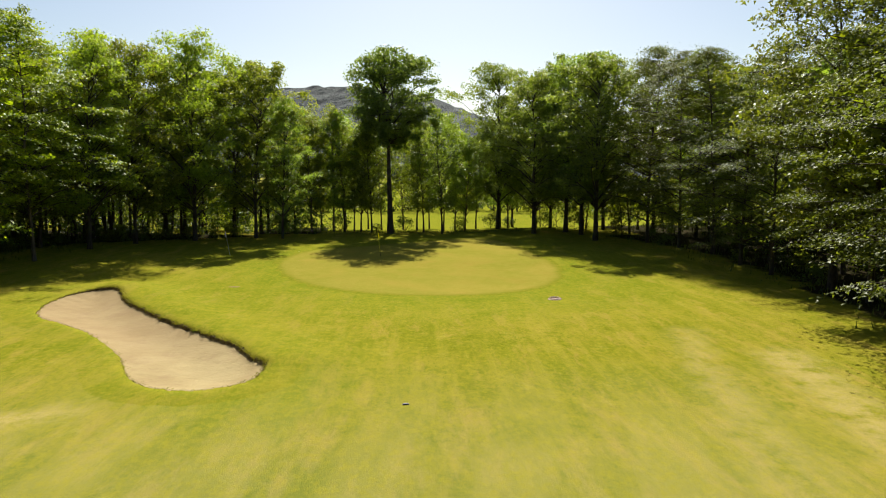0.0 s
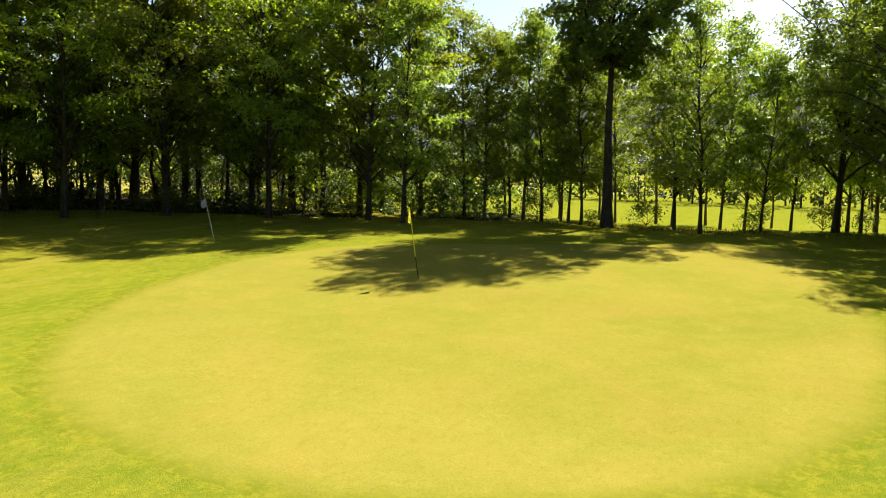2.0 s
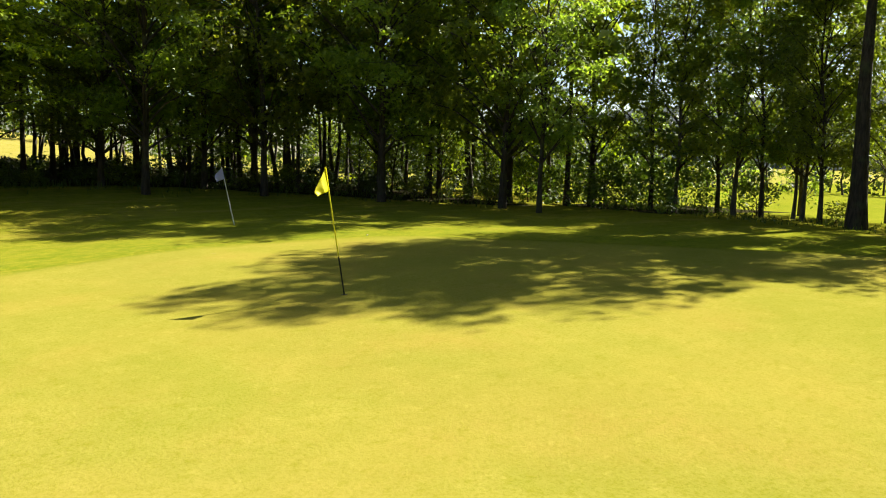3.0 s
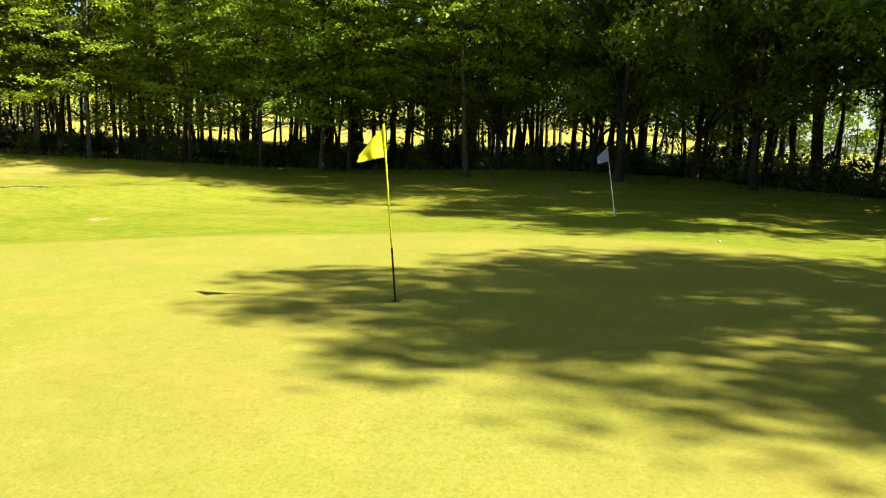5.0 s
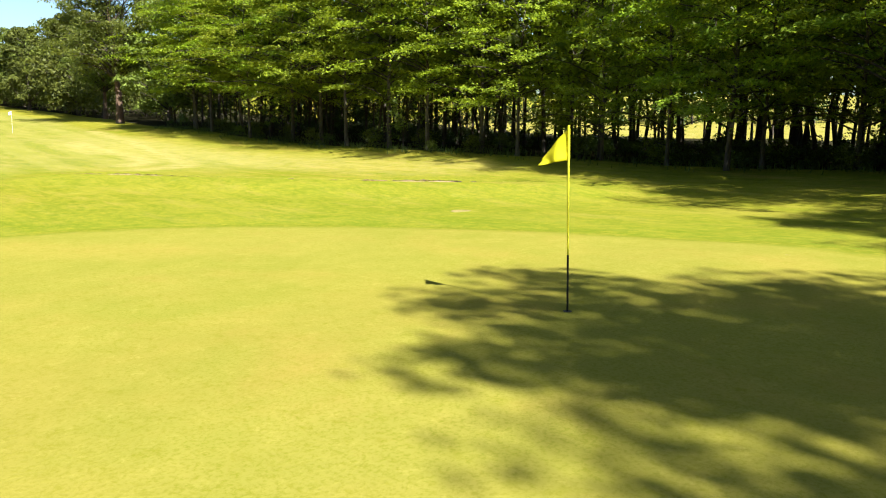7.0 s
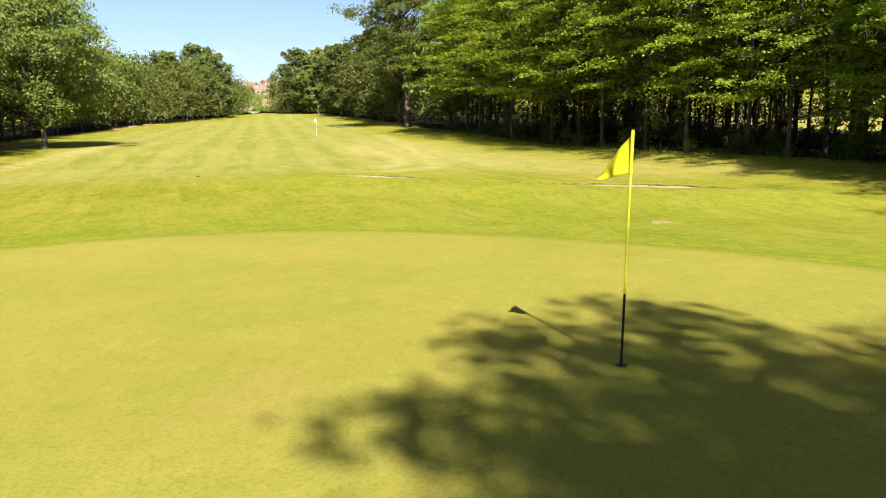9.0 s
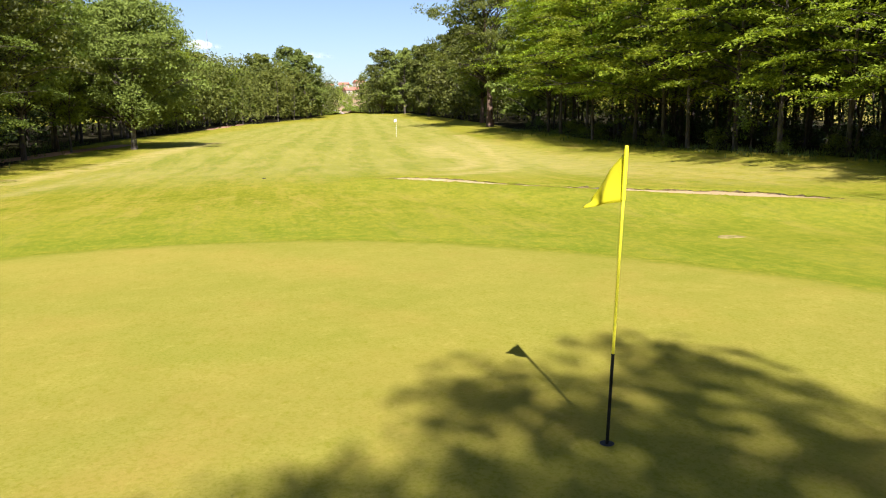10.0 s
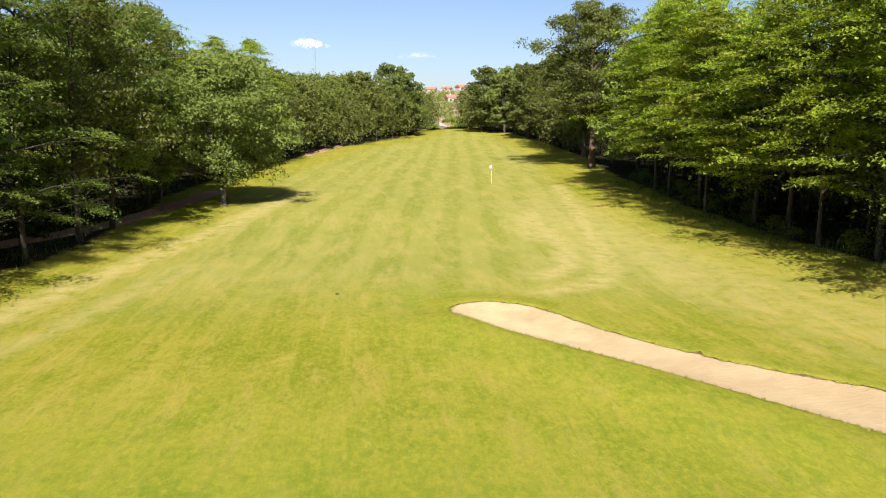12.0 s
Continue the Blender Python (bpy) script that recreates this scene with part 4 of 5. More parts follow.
def far_woods():
    rng = random.Random(9)
    for edge, side, seed in ((WEST_EDGE, -1, 101), (EAST_EDGE, 1, 151)):
        back = []
        for y in np.arange(-78, -250, -7.2):
            for k in range(3):
                x = float(edge_x(edge, y)) + side * (1.5 + k * 6.0) + rng.uniform(-2, 2)
                if y < -112 or k > 0:
                    back.append((x, y + rng.uniform(-2.5, 2.5), rng.uniform(9.0, 13.5) + 0.8 * k, rng.uniform(3.8, 6.4)))
        rng.shuffle(back)
        cut = len(back) * 5 // 8
        forest_mass("woodland", back[:cut], LEAF_FAR, "mixed leafy woodland along the far fairway", seed, 0.50, 1500, True, 0.12)
        forest_mass("woodland", back[cut:], LEAF_OLIVE, "olive-brown leafy woodland along the far fairway", seed + 1, 0.50, 1500, True, 0.12)
    # trees that stand out at the far end
    for x, y, kind, size in ((-10.7, -181, FAR_OAK[0], 0.92), (-6.5, -185, FAR_OAK[1], 1.0), (0.3, -175, FAR_OLIVE[0], 1.0), (6.0, -160, FAR_LIGHT[0], 0.95), (8.6, -146, FAR_LIGHT[0], 1.0), (12.2, -134, FAR_OAK[0], 0.85),
                             (14.5, -120, FAR_OLIVE[0], 0.9), (16.5, -104, FAR_LIGHT[0], 1.05), (-31.0, -188, FAR_OAK[1], 0.95), (-36.0, -183, FAR_OLIVE[0], 1.08), (-41.5, -181, FAR_OAK[0], 1.1), (-37.0, -160, FAR_OAK[1], 0.95),
                             (-33.5, -86, FAR_OLIVE[0], 1.0), (-38.5, -142, FAR_OLIVE[0], 1.1), (-36.0, -128, FAR_OAK[0], 1.1)):
        kind.plant(stand(x, y, rng.uniform(0, 360), size), "trees along the far fairway")
    # depth of the woods beside the green
    deep = [(float(edge_x(EAST_EDGE, y)) + rng.uniform(17, 34), y, rng.uniform(14, 19), rng.uniform(3, 4.5)) for y in np.arange(40, -78, -1.6)]
    forest_mass("woodland", deep, LEAF_DARK, "dense dark woodland beside the green", 103, 0.6, 520, True, 0.03)
    # thicket in the north-west corner, scrub under the western trees
    nw = [(rng.uniform(-18, -7.5), rng.uniform(20.5, 28), rng.uniform(2.2, 5.0), rng.uniform(1.1, 1.8)) for k in range(46)]
    forest_mass("thicket", nw, LEAF_UNDER, "leafy thicket filling the corner behind the white flag", 108, 0.2, 260, False, 0.02)
    scrub = []
    for k in range(90):
        y = rng.uniform(-24, 18)
        scrub.append((float(edge_x(WEST_EDGE, y)) - rng.uniform(0.3, 9), y, rng.uniform(0.4, 1.1), rng.uniform(0.7, 1.3)))
    forest_mass("scrub", scrub, LEAF_UNDER, "low green scrub under the western trees", 109, 0.13, 330, False, 0.02)
    sprays = []
    for k in range(46):
        y = rng.uniform(-14, 13)
        sprays.append((float(edge_x(WEST_EDGE, y)) - rng.uniform(5, 15), y, rng.uniform(4.0, 5.4), rng.uniform(1.3, 1.9)))
    forest_mass("thicket", sprays, LEAF_UNDER, "leafy young growth hanging between the western stems", 110, 0.2, 300, True, 0.52)
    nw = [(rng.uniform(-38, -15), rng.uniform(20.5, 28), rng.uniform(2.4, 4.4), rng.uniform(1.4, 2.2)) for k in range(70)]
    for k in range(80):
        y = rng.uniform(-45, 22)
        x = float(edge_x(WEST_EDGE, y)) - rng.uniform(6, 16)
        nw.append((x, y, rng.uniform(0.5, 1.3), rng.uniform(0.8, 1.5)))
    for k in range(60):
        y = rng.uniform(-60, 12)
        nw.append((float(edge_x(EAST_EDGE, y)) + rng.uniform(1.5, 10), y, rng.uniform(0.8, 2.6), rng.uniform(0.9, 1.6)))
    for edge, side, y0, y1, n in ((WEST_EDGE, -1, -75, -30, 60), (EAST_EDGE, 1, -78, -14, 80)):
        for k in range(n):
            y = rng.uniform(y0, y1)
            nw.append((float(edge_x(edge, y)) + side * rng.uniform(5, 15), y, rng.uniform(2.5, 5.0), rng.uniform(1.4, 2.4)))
    # extra growth added to blacken the foot of the east wood
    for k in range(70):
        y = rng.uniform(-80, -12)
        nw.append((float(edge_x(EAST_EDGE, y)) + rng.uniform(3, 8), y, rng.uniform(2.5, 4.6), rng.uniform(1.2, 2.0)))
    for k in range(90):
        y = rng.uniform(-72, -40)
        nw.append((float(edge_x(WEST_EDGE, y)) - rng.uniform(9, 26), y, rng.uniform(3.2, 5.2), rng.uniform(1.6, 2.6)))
    # all of this growth takes the near-black leaf that stands for canopy shade
    forest_mass("thicket", nw, LEAF_SHADE, "leafy thicket and scrub under the trees, coloured near black for shade", 106, 0.22, 230, False, 0.02)
    mid = []
    for k in range(110):
        y = rng.uniform(-62, 21)
        mid.append((float(edge_x(WEST_EDGE, y)) - rng.uniform(3, 16), y, rng.uniform(8, 10.5), rng.uniform(1.9, 2.8)))
    forest_mass("woodland", mid, LEAF_OAK, "leafy middle storey of the west wood", 107, 0.36, 440, True, 0.44)
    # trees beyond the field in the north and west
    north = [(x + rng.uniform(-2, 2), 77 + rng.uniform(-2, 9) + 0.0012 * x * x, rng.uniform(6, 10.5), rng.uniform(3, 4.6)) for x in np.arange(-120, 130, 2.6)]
    # the northern line takes the same leaf colour, darkened for shade
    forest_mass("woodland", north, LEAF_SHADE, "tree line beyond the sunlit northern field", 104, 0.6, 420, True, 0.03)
    hedge = [(-88 + rng.uniform(-4, 4) + max(0, -0.25 * y), y, rng.uniform(7.5, 11), rng.uniform(3.0, 4.2)) for y in np.arange(-66, 96, 2.6)]
    forest_mass("woodland", hedge, LEAF_UNDER, "dark hedge of trees beyond the western field", 114, 0.5, 620, True, 0.02)
    westf = [(-150 + rng.uniform(-6, 6) + 0.0015 * (y + 30) ** 2, y, rng.uniform(12, 17), rng.uniform(4.5, 6.5)) for y in np.arange(110, -200, -5)]
    forest_mass("woodland", westf, LEAF_BEECH, "tree line beyond the western field", 105, 1.1, 400, True, 0.03)


def build_hill():
    """Wooded ridge far to the north."""
    xs, ys = np.linspace(-1400, 1500, 220), np.linspace(1150, 2000, 60)
    gx, gy = np.meshgrid(xs, ys)
    crest = np.interp(gx, [-1400, -700, -330, -210, -60, 40, 130, 260, 520, 1000, 1500], [120, 150, 182, 192, 190, 170, 140, 95, 70, 60, 50])
    prof = np.clip((gy - 1150) / 360, 0, 1)
    z = crest * prof ** 0.85 * np.where(gy > 1510, 1 - (gy - 1510) / 900, 1)
    rng = np.random.default_rng(12)
    z = z + rng.normal(0, 1.6, z.shape) + 3 * np.sin(gx * 0.03) * np.sin(gy * 0.021)
    nx, ny = len(xs), len(ys)
    i = (np.arange(ny - 1)[:, None] * nx + np.arange(nx - 1)[None, :]).ravel()
    me = mesh_of("wooded_hill", np.column_stack([gx.ravel(), gy.ravel(), z.ravel() - 2]), np.stack([i, i + 1, i + nx + 1, i + nx], 1), False)
    k = Mat("hill_forest", 0.95)
    k.colour(k.mix(k.step(k.noise(0.05, 6, 0.7), 0.35, 0.65), (0.018, 0.028, 0.034), (0.040, 0.055, 0.056)))
    k.bump(k.noise(0.12, 5, 0.7), 1.0, 6.0)
    tagged(part("wooded_hill", me, k.mat), "distant forested hill ridge", "hill", kind="structure")


build_ground()
build_green()
build_bunker()
plant_woods()
far_woods()
build_hill()


# ---- flags ----
def cloth(rng_seed, high, long, droop, wave, lean=0.0):
    """A waving flag: hoist along the stick, the free end hanging lower. Given in the plane of y (away from the stick) and z."""
    nu, nv = 16, 10
    v = []
    for j in range(nv + 1):
        for i in range(nu + 1):
            u, w = i / nu, j / nv
            top = -droop * u
            tall = max(0.03, (high - droop * u) + 0.05 * u)
            y = -long * u * (1 - 0.12 * u)
            x = wave * math.sin(u * 5.2 + w * 1.6 + rng_seed) * u + 0.35 * wave * math.sin(w * 6 + u * 9) * u
            x += lean * (tall * w - top) * min(1.0, 2.5 * u) - 0.15 * lean * y
            v.append((x, y, top - tall * w))
    f = [[j * (nu + 1) + i, j * (nu + 1) + i + 1, (j + 1) * (nu + 1) + i + 1, (j + 1) * (nu + 1) + i] for j in range(nv) for i in range(nu)]
    me = mesh_of("flag", v, f, True)
    bm = bmesh.new()
    bm.from_mesh(me)
    bmesh.ops.solidify(bm, geom=bm.faces[:], thickness=0.003)
    return bm


def flagstick(name, foot, top, upper, lower, cloth_mat, label, dark_share, shape, thick=0.0115, turn=0.0):
    thing = new(name)
    thing.location = foot
    d = Vector(top) - Vector(foot)

    def rod(a, b, r, part_name, mat, lab=""):
        v, f = tube([d * (a + (b - a) * s) for s in (0, 0.5, 1)], [r, r, r], 10)
        part(part_name, mesh_of(part_name, v, f, True), mat, thing, lab)

    rod(-0.04, dark_share, thick * 1.05, "lower_stick", lower)
    rod(dark_share, 1.0, thick, "upper_stick", upper)
    rod(1.0, 1.008, thick * 1.15, "cap", upper)
    high = shape[1]
    rod(1 - high / d.length, 0.998, thick * 1.35, "sleeve", cloth_mat)
    fl = part("flag", cloth(*shape), cloth_mat, thing)
    fl.location = d * 0.995
    fl.rotation_euler = (math.atan2(d.y, d.z) * -1, math.atan2(d.x, d.z), turn)
    return tagged(thing, label, "flagstick", "golf flags")


flagstick("flagstick", (0, 0, gz(0, 0) + 0.01), (-0.21, -0.24, 2.13), PAINT_YELLOW, PAINT_BLACK, FLAG_YELLOW,
          "yellow flag on a black-footed yellow stick in the green", 0.31, (0.4, 0.37, 0.36, 0.34, 0.03, 0.26))
flagstick("flagstick", (-11.4, 3.35, gz(-11.4, 3.35)), (-11.6, 3.05, 1.92), PAINT_WHITE, PAINT_WHITE, FLAG_WHITE,
          "pale lilac flag on a thin white stick in the shade", 0.3, (1.4, 0.36, 0.34, 0.24, 0.06), 0.011)
flagstick("flagstick", (-13.3, -77.0, gz(-13.3, -77)), (-13.35, -77.15, gz(-13.3, -77) + 2.1), PAINT_WHITE, PAINT_WHITE, FLAG_WHITE,
          "white flag on a white stick far up the fairway", 0.3, (2.1, 0.34, 0.30, 0.12, 0.04), 0.008, 1.2)


# ---- the cup, balls and scars in the turf ----
def disc(r0, r1, z, n=28, wob=0.0, seed=2):
    rng = np.random.default_rng(seed)
    a = np.arange(n) * 2 * np.pi / n
    w = 1 + rng.normal(0, wob, n)
    rings = [np.column_stack([np.cos(a) * r * w, np.sin(a) * r * w, np.full(n, z)]) for r in (r1, r0)]
    f = [[i, (i + 1) % n, n + (i + 1) % n, n + i] for i in range(n)]
    return np.concatenate(rings), f


def golf_cup():
    cup = new("golf_cup")
    cup.location = (0, 0, gz(0, 0) + 0.0205)
    v, f = disc(0.0515, 0.0545, 0.002)
    part("rim", mesh_of("rim", v, f), SCUFF, cup, "thin brown rim")
    # no hollow is cut: a flat black disc paints the shade inside
    v, f = disc(0.0, 0.053, 0.001)
    part("liner", mesh_of("liner", v, f), PAINT_BLACK, cup, "flat black disc for the shaded inside of the hole")
    tagged(cup, "dark golf hole cup set in the putting green", "golf hole")


def golf_ball(x, y):
    bm = bmesh.new()
    bmesh.ops.create_icosphere(bm, subdivisions=3, radius=0.0214)
    for v in bm.verts:
        v.co *= 1 - 0.012 * (noise.noise(v.co * 160) > 0)
    for f in bm.faces:
        f.smooth = True
    ob = part("golf_ball", bm, PAINT_WHITE)
    ob.location = (x, y, gz(x, y) + 0.024)
    tagged(ob, "white golf ball lying on the short grass", "golf ball", "golf balls")


def scar(name, x, y, size, mat, label, seed, stones=0, lip=0.0):
    """A worn hollow in the turf, with stones in it."""
    rng = np.random.default_rng(seed)
    thing = new(name)
    thing.location = (x, y, gz(x, y))
    n = 36
    a = np.arange(n) * 2 * np.pi / n
    w = 1 + np.convolve(rng.normal(0, 0.25, n + 4), np.ones(5) / 5, "valid")
    rings = []
    north = np.clip(np.sin(a) + 0.15 * rng.normal(0, 1, n), 0, 1) * lip
    for r, z, up in ((1.0, 0.004, 0), (0.9, 0.02, 0.8), (0.8, 0.02, 1), (0.7, 0.012, 0.1), (0.4, 0.012, 0), (0.02, 0.008, 0)):
        rings.append(np.column_stack([np.cos(a) * r * w * size[0], np.sin(a) * r * w * size[1], z + up * north + rng.normal(0, 0.004, n)]))
    f = [[k * n + i, k * n + (i + 1) % n, (k + 1) * n + (i + 1) % n, (k + 1) * n + i] for k in range(5) for i in range(n)]
    part("bare_soil", mesh_of("bare_soil", np.concatenate(rings), f, True), mat, thing)
    for k in range(stones):
        bm = bmesh.new()
        bmesh.ops.create_icosphere(bm, subdivisions=2, radius=1)
        sc = rng.uniform(0.03, 0.07) if k else 0.15
        for v in bm.verts:
            v.co = Vector((v.co.x * sc * 1.3, v.co.y * sc, v.co.z * sc * 0.35)) * (1 + 0.3 * noise.noise(v.co * 1.5 + Vector((k, 0, 0))))
        st = part("stone", bm, STONE_PALE, thing)
        st.location = (rng.uniform(-0.5, 0.5) * size[0], rng.uniform(-0.4, 0.4) * size[1], 0.02) if k else (0.12, -0.12, 0.02)
    tagged(thing, label, "worn turf")


def valve_box(x, y):
    bm = bmesh.new()
    bmesh.ops.create_cube(bm, size=1)
    bmesh.ops.scale(bm, vec=(0.19, 0.13, 0.05), verts=bm.verts[:])
    bmesh.ops.bevel(bm, geom=bm.edges[:], offset=0.02, segments=2, affect="EDGES")
    ob = part("valve_box", bm, PAINT_BLACK)
    ob.location = (x, y, gz(x, y) + 0.003)
    ob.rotation_euler = (0, 0, 0.2)
    tagged(ob, "black plastic sprinkler valve box sunk in the grass", "valve box")


golf_cup()
golf_ball(-6.54, 5.04)
scar("pitch_mark", -5.85, 0.27, (0.07, 0.05), SCUFF, "small brown pitch mark in the putting green", 7)
scar("worn_patch", 9.6, -13.9, (0.42, 0.44), STONY, "scraped turf hollow with pale stones beside the green", 5, 9, 0.075)
scar("worn_patch", -7.95, -9.5, (0.30, 0.20), SCUFF, "brown bare scrape in the grass by the green", 6)
valve_box(2.00, -31.20)


# ---- the far end of the fairway ----
def ribbon(name, points, width, mat, up, label):
    p = np.array(points, float)
    s = np.linspace(0, len(p) - 1, 40)
    q = np.column_stack([np.interp(s, np.arange(len(p)), p[:, 0]), np.interp(s, np.arange(len(p)), p[:, 1])])
    t = np.gradient(q, axis=0)
    nrm = np.stack([-t[:, 1], t[:, 0]], 1) / (np.linalg.norm(t, axis=1)[:, None] + 1e-9)
    rows = [q + nrm * width * k for k in (-0.5, 0, 0.5)]
    v = np.concatenate([np.column_stack([r, ground_z(r[:, 0], r[:, 1]) + up]) for r in rows])
    n = len(q)
    f = [[k * n + i, k * n + i + 1, (k + 1) * n + i + 1, (k + 1) * n + i] for k in range(2) for i in range(n - 1)]
    return tagged(part(name, mesh_of(name, v, f, True), mat), label, "path", kind="structure")


def far_hillside():
    xs, ys = np.linspace(-150, 5, 60), np.linspace(-670, -216, 60)
    gx, gy = np.meshgrid(xs, ys)
    rng = np.random.default_rng(4)
    z = ground_z(gx, gy) + 0.35 + rng.normal(0, 0.15, gx.shape)
    i = (np.arange(59)[:, None] * 60 + np.arange(59)[None, :]).ravel()
    me = mesh_of("bare_hillside", np.column_stack([gx.ravel(), gy.ravel(), z.ravel()]), np.stack([i, i + 1, i + 61, i + 60], 1), True)
    tagged(part("bare_hillside", me, TAN_EARTH), "dry tan hillside beyond the fairway crest", "hillside", kind="structure")
    ribbon("path", [(-26.6, -216), (-28.5, -232), (-29.5, -265), (-27.5, -300), (-26, -335)], 2.2, STONE_PALE, 0.7, "pale gravel path climbing the far hillside")
    rr = random.Random(31)
    scrub = [(rr.uniform(-62, -4), rr.uniform(-290, -222), rr.uniform(1.4, 3.2), rr.uniform(1.4, 2.6)) for k in range(110)]
    for k in range(80):
        y = rr.uniform(-640, -300)
        scrub.append((y * rr.uniform(0.075, 0.165), y, rr.uniform(2.0, 5.0), rr.uniform(2.0, 4.2)))
    forest_mass("scrub", [q for q in scrub if abs(q[0] + 28) > 3.6 or q[1] < -345], LEAF_LIGHT, "green scrub on the far hillside", 111, 0.55, 200, False, 0.05)
    sides = [(x, y, rr.uniform(12, 17), rr.uniform(4, 6)) for y in range(-640, -250, 10) for x in (-130, -118, -106, -95, -86, 0, 10, 22, 34, 46)]
    forest_mass("woodland", [(x + rr.uniform(-3, 3) + (0.10 * (y + 250) if x < -60 else -0.04 * (y + 250)), y, h, r) for x, y, h, r in sides], LEAF_OAK, "leafy woods flanking the far hillside", 112, 0.9, 300, True, 0.1)


WALL_CREAM = plain_material("cream_plaster", (0.42, 0.33, 0.26), 0.9)
ROOF_RED = plain_material("red_roof_tile", (0.36, 0.15, 0.10), 0.85, 0.3)
GLASS_DARK = plain_material("dark_pane", (0.03, 0.035, 0.04), 0.15)


def far_house(x, y, w, d, h, turn):
    house = new("house")
    house.matrix_basis = pose(x, y, gz(x, y) + 0.2, 0, 0, turn)

    def block(name, sx, sy, sz, at, mat, parent):
        bm = bmesh.new()
        bmesh.ops.create_cube(bm, size=1)
        bmesh.ops.scale(bm, vec=(sx, sy, sz), verts=bm.verts[:])
        bmesh.ops.translate(bm, vec=at, verts=bm.verts[:])
        return part(name, bm, mat, parent)

    block("wall", w, d, h + 0.6, (0, 0, h / 2 - 0.3), WALL_CREAM, house)
    o, rise = 0.5, d * 0.32
    v = [(-w / 2 - o, -d / 2 - o, h), (w / 2 + o, -d / 2 - o, h), (w / 2 + o, d / 2 + o, h), (-w / 2 - o, d / 2 + o, h), (-w / 2 - o, 0, h + rise), (w / 2 + o, 0, h + rise)]
    part("roof", mesh_of("roof", v, [[0, 1, 5, 4], [2, 3, 4, 5], [0, 4, 3], [1, 2, 5], [3, 2, 1, 0]]), ROOF_RED, house)
    block("chimney", 0.7, 0.7, 1.6, (w * 0.25, d * 0.1, h + rise * 0.9), WALL_CREAM, house)
    for k in (-0.3, 0, 0.3):
        for z in (1.5, 4.2)[: 1 + (h > 4)]:
            win = block("window", 1.1, 0.12, 1.3, (k * w, d / 2 + 0.03, z), PAINT_WHITE, house)
            block("pane", 0.9, 0.1, 1.1, (k * w, d / 2 + 0.07, z), GLASS_DARK, win)
    tagged(house, "cream house with a red tiled roof on the hillside", "house", "far houses")


def mast(x, y, high):
    thing = new("radio_mast")
    thing.location = (x, y, gz(x, y))
    for k in range(3):
        a = k * 2.094
        v, f = tube([(math.cos(a) * 0.9, math.sin(a) * 0.9, -0.5), (math.cos(a) * 0.35, math.sin(a) * 0.35, high)], [0.07, 0.05], 6)
        part("leg", mesh_of("leg", v, f), PAINT_GREY, thing)
    for k in range(int(high / 2)):
        z = k * 2.0
        r = 0.9 - 0.55 * z / high
        a = (k % 3) * 2.094
        b = a + 2.094
        v, f = tube([(math.cos(a) * r, math.sin(a) * r, z), (math.cos(b) * r, math.sin(b) * r, z + 2.0)], [0.05, 0.05], 5)
        part("brace", mesh_of("brace", v, f), PAINT_GREY, thing)
    v, f = tube([(0, 0, high - 0.2), (0, 0, high + 3)], [0.08, 0.05], 6)
    part("aerial", mesh_of("aerial", v, f), PAINT_GREY, thing)
    tagged(thing, "slender lattice radio mast above the woods", "mast")


far_hillside()
for x, y, w, d, h, turn in ((-50, -395, 7.5, 5.5, 2.6, 12), (-62, -640, 9, 7, 3.0, -15), (-88, -630, 9, 7, 3.0, 24), (-76, -642, 8, 6, 2.8, -20)):
    far_house(x, y, w, d, h, turn)
mast(20, -330, 29)


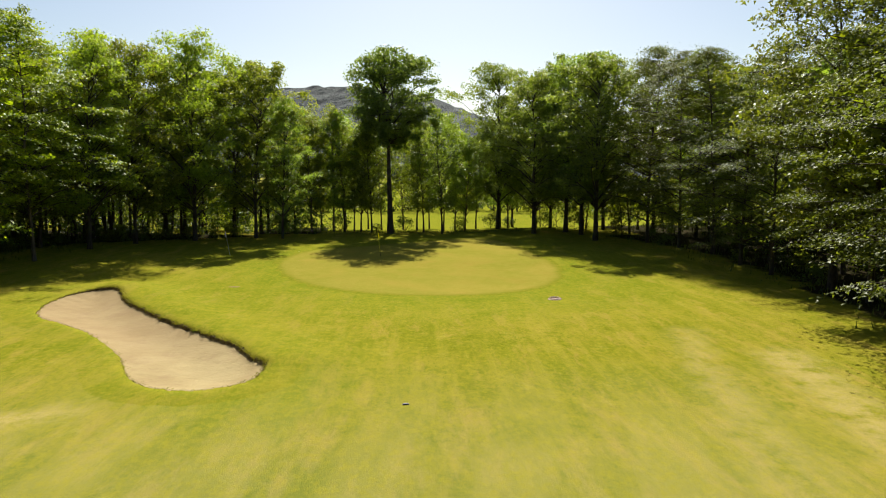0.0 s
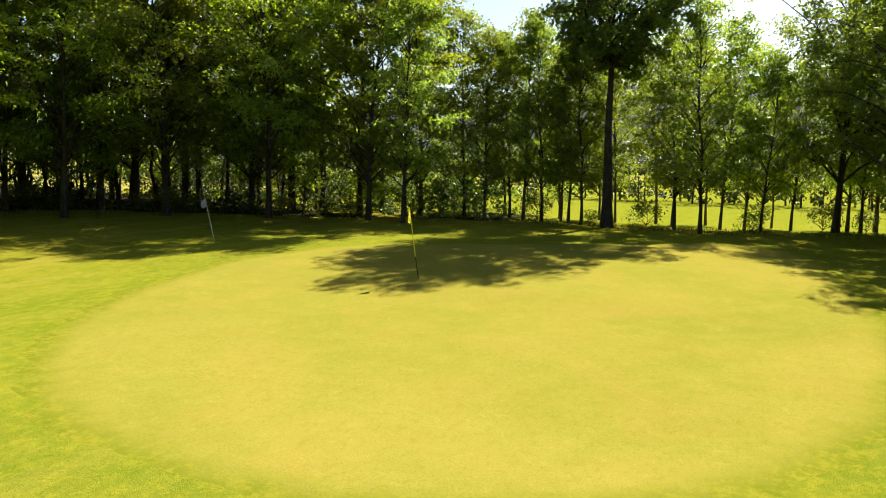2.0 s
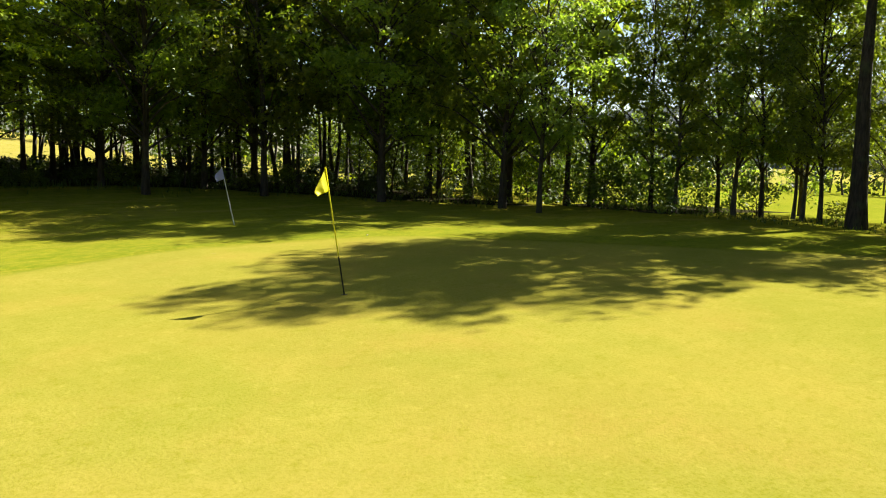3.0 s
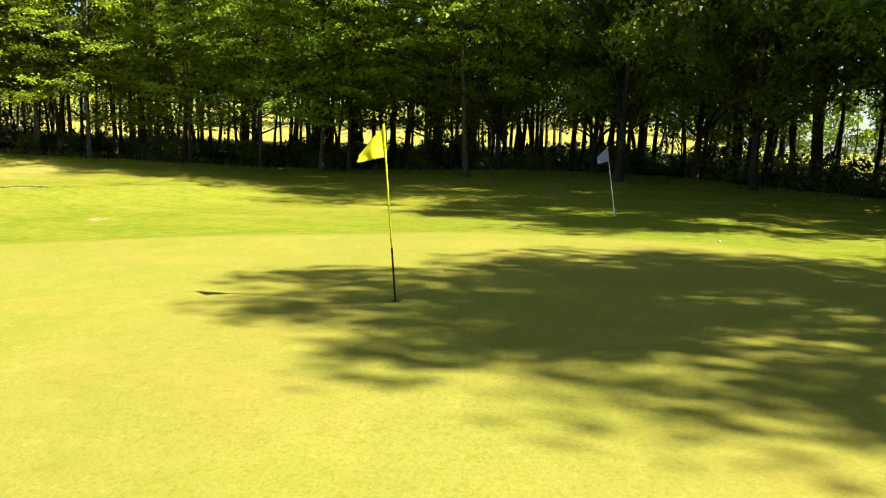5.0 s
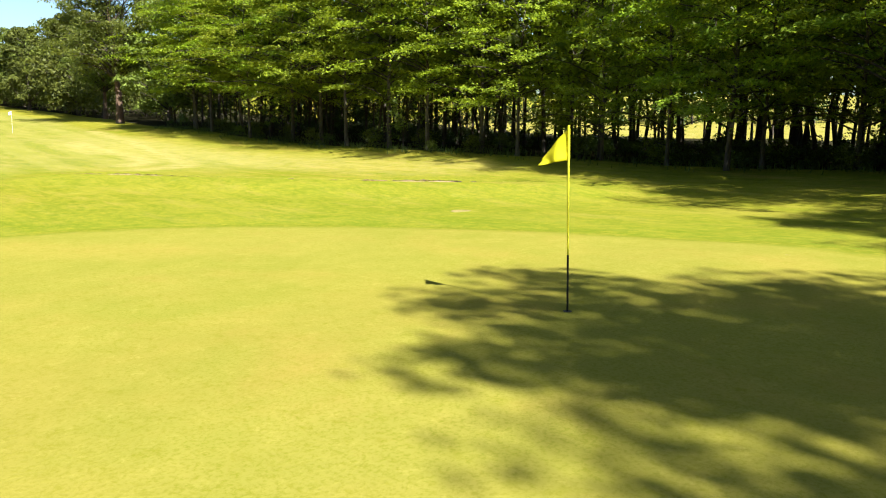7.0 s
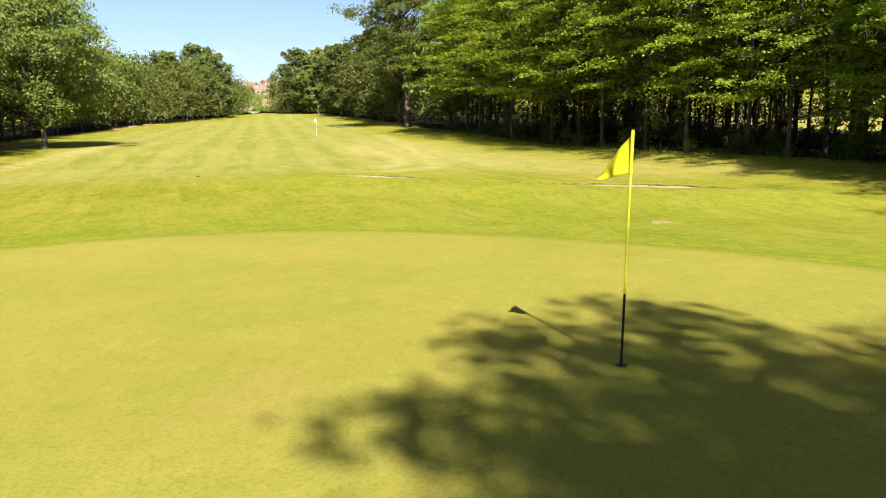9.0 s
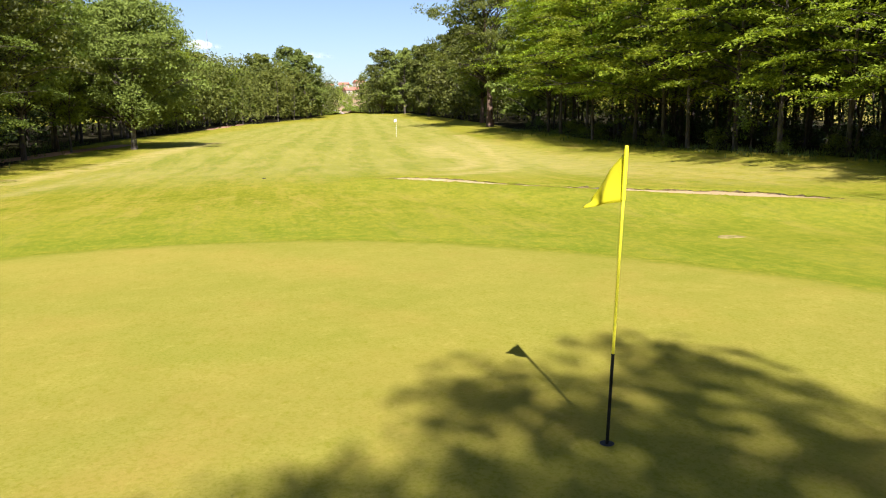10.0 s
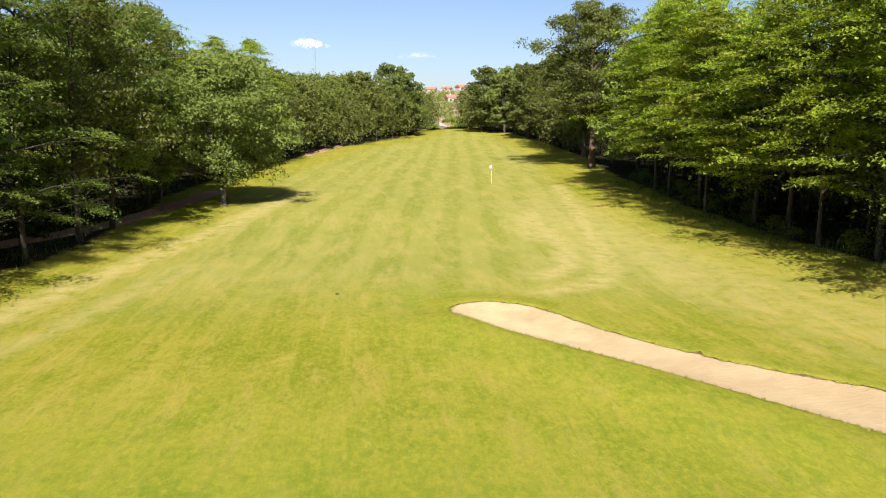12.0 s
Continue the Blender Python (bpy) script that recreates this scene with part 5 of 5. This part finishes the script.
# ---- clouds ----
def cloud(x, y, z, w, h, seed, dense):
    rng = np.random.default_rng(seed)
    bm = bmesh.new()
    for k in range(8):
        u = -0.85 + 1.7 * k / 7 + rng.uniform(-0.1, 0.1)
        r = h * rng.uniform(0.25, 0.6) * (1 - 0.6 * abs(u))
        geom = bmesh.ops.create_icosphere(bm, subdivisions=3, radius=r)["verts"]
        at = Vector((u * w / 2, rng.normal(0, h * 0.5), abs(rng.normal(0, h * 0.22)) * (1 - abs(u))))
        for v in geom:
            d = v.co.normalized()
            v.co = Vector((v.co.x * 1.7, v.co.y, v.co.z * 0.8)) + d * r * 0.45 * noise.fractal(v.co / r * 1.3 + at, 0.9, 2.0, 4) + at
    for f in bm.faces:
        f.smooth = True
    k = Mat("cloud", 1.0)
    k.colour((0.9, 0.9, 0.9))
    k.bsdf.inputs["Specular IOR Level"].default_value = 0
    tr = k.node("ShaderNodeBsdfTransparent")
    tl = k.node("ShaderNodeBsdfTranslucent")
    tl.inputs["Color"].default_value = (0.95, 0.95, 0.95, 1)
    m0, m1 = k.node("ShaderNodeMixShader"), k.node("ShaderNodeMixShader")
    m0.inputs[0].default_value = 0.5
    k.link(k.bsdf.outputs[0], m0.inputs[1])
    k.link(tl.outputs[0], m0.inputs[2])
    tc, vm, ln = k.node("ShaderNodeTexCoord"), k.node("ShaderNodeVectorMath"), k.node("ShaderNodeVectorMath")
    vm.operation, ln.operation = "MULTIPLY", "LENGTH"
    vm.inputs[1].default_value = (2.0 / w, 0.0, 1.25 / h)
    k.link(tc.outputs["Object"], vm.inputs[0])
    k.link(vm.outputs[0], ln.inputs[0])
    thin = k.math("SUBTRACT", 1.0, k.step(ln.outputs["Value"], 0.15, 0.95))
    k.link(k.math("MULTIPLY", k.math("MULTIPLY", thin, k.step(k.noise(0.05, 6), 0.25, 0.70)), dense), m1.inputs[0])
    k.link(tr.outputs[0], m1.inputs[1])
    k.link(m0.outputs[0], m1.inputs[2])
    k.link(m1.outputs[0], k.nt.nodes["Material Output"].inputs["Surface"])
    ob = part("cloud", bm, k.mat)
    ob.location = (x, y, z)
    tagged(ob, "small white fair-weather cloud", "cloud", kind="structure")


cloud(150, -2395, 250, 150, 36, 3, 0.42)
cloud(-190, -2395, 222, 170, 24, 5, 0.16)


# ---- long grass along the woods ----
def long_grass():
    rng = np.random.default_rng(17)
    pts = []
    for edge, n, sgn in ((WEST_EDGE, 9000, -1), (EAST_EDGE, 5000, 1)):
        y = rng.uniform(-75, 17, n)
        x = np.interp(y, edge[::-1, 1], edge[::-1, 0]) + sgn * (rng.normal(0.4, 1.3, n))
        pts.append(np.column_stack([x, y]))
    x = rng.uniform(-13, 20, 5000)
    pts.append(np.column_stack([x, 23.5 + 0.02 * x * x + rng.normal(0, 1.5, 5000)]))
    p = np.concatenate(pts)
    clump = np.sin(p[:, 0] * 1.9) * np.sin(p[:, 1] * 1.3) + rng.normal(0, 0.5, len(p))
    p = p[clump > 0.05]
    n = len(p)
    z = ground_z(p[:, 0], p[:, 1])
    a = rng.uniform(0, 2 * np.pi, n)
    h = rng.uniform(0.10, 0.42, n) * np.where(p[:, 1] > 17, 0.55, 1.0)
    base = np.column_stack([p, z - 0.02])
    side = np.column_stack([np.cos(a), np.sin(a), 0 * a]) * 0.03
    lean = np.column_stack([-np.sin(a), np.cos(a), 0 * a]) * (h * rng.uniform(-0.6, 0.6, n))[:, None]
    v = np.stack([base - side, base + side, base + lean + np.column_stack([0 * h, 0 * h, h])], 1).reshape(-1, 3)
    me = mesh_of("long_grass", v, np.arange(3 * n).reshape(-1, 3))
    tagged(part("long_grass", me, GRASS_LONG), "uncut grass along the wood edge", "grass", kind="stuff")


long_grass()
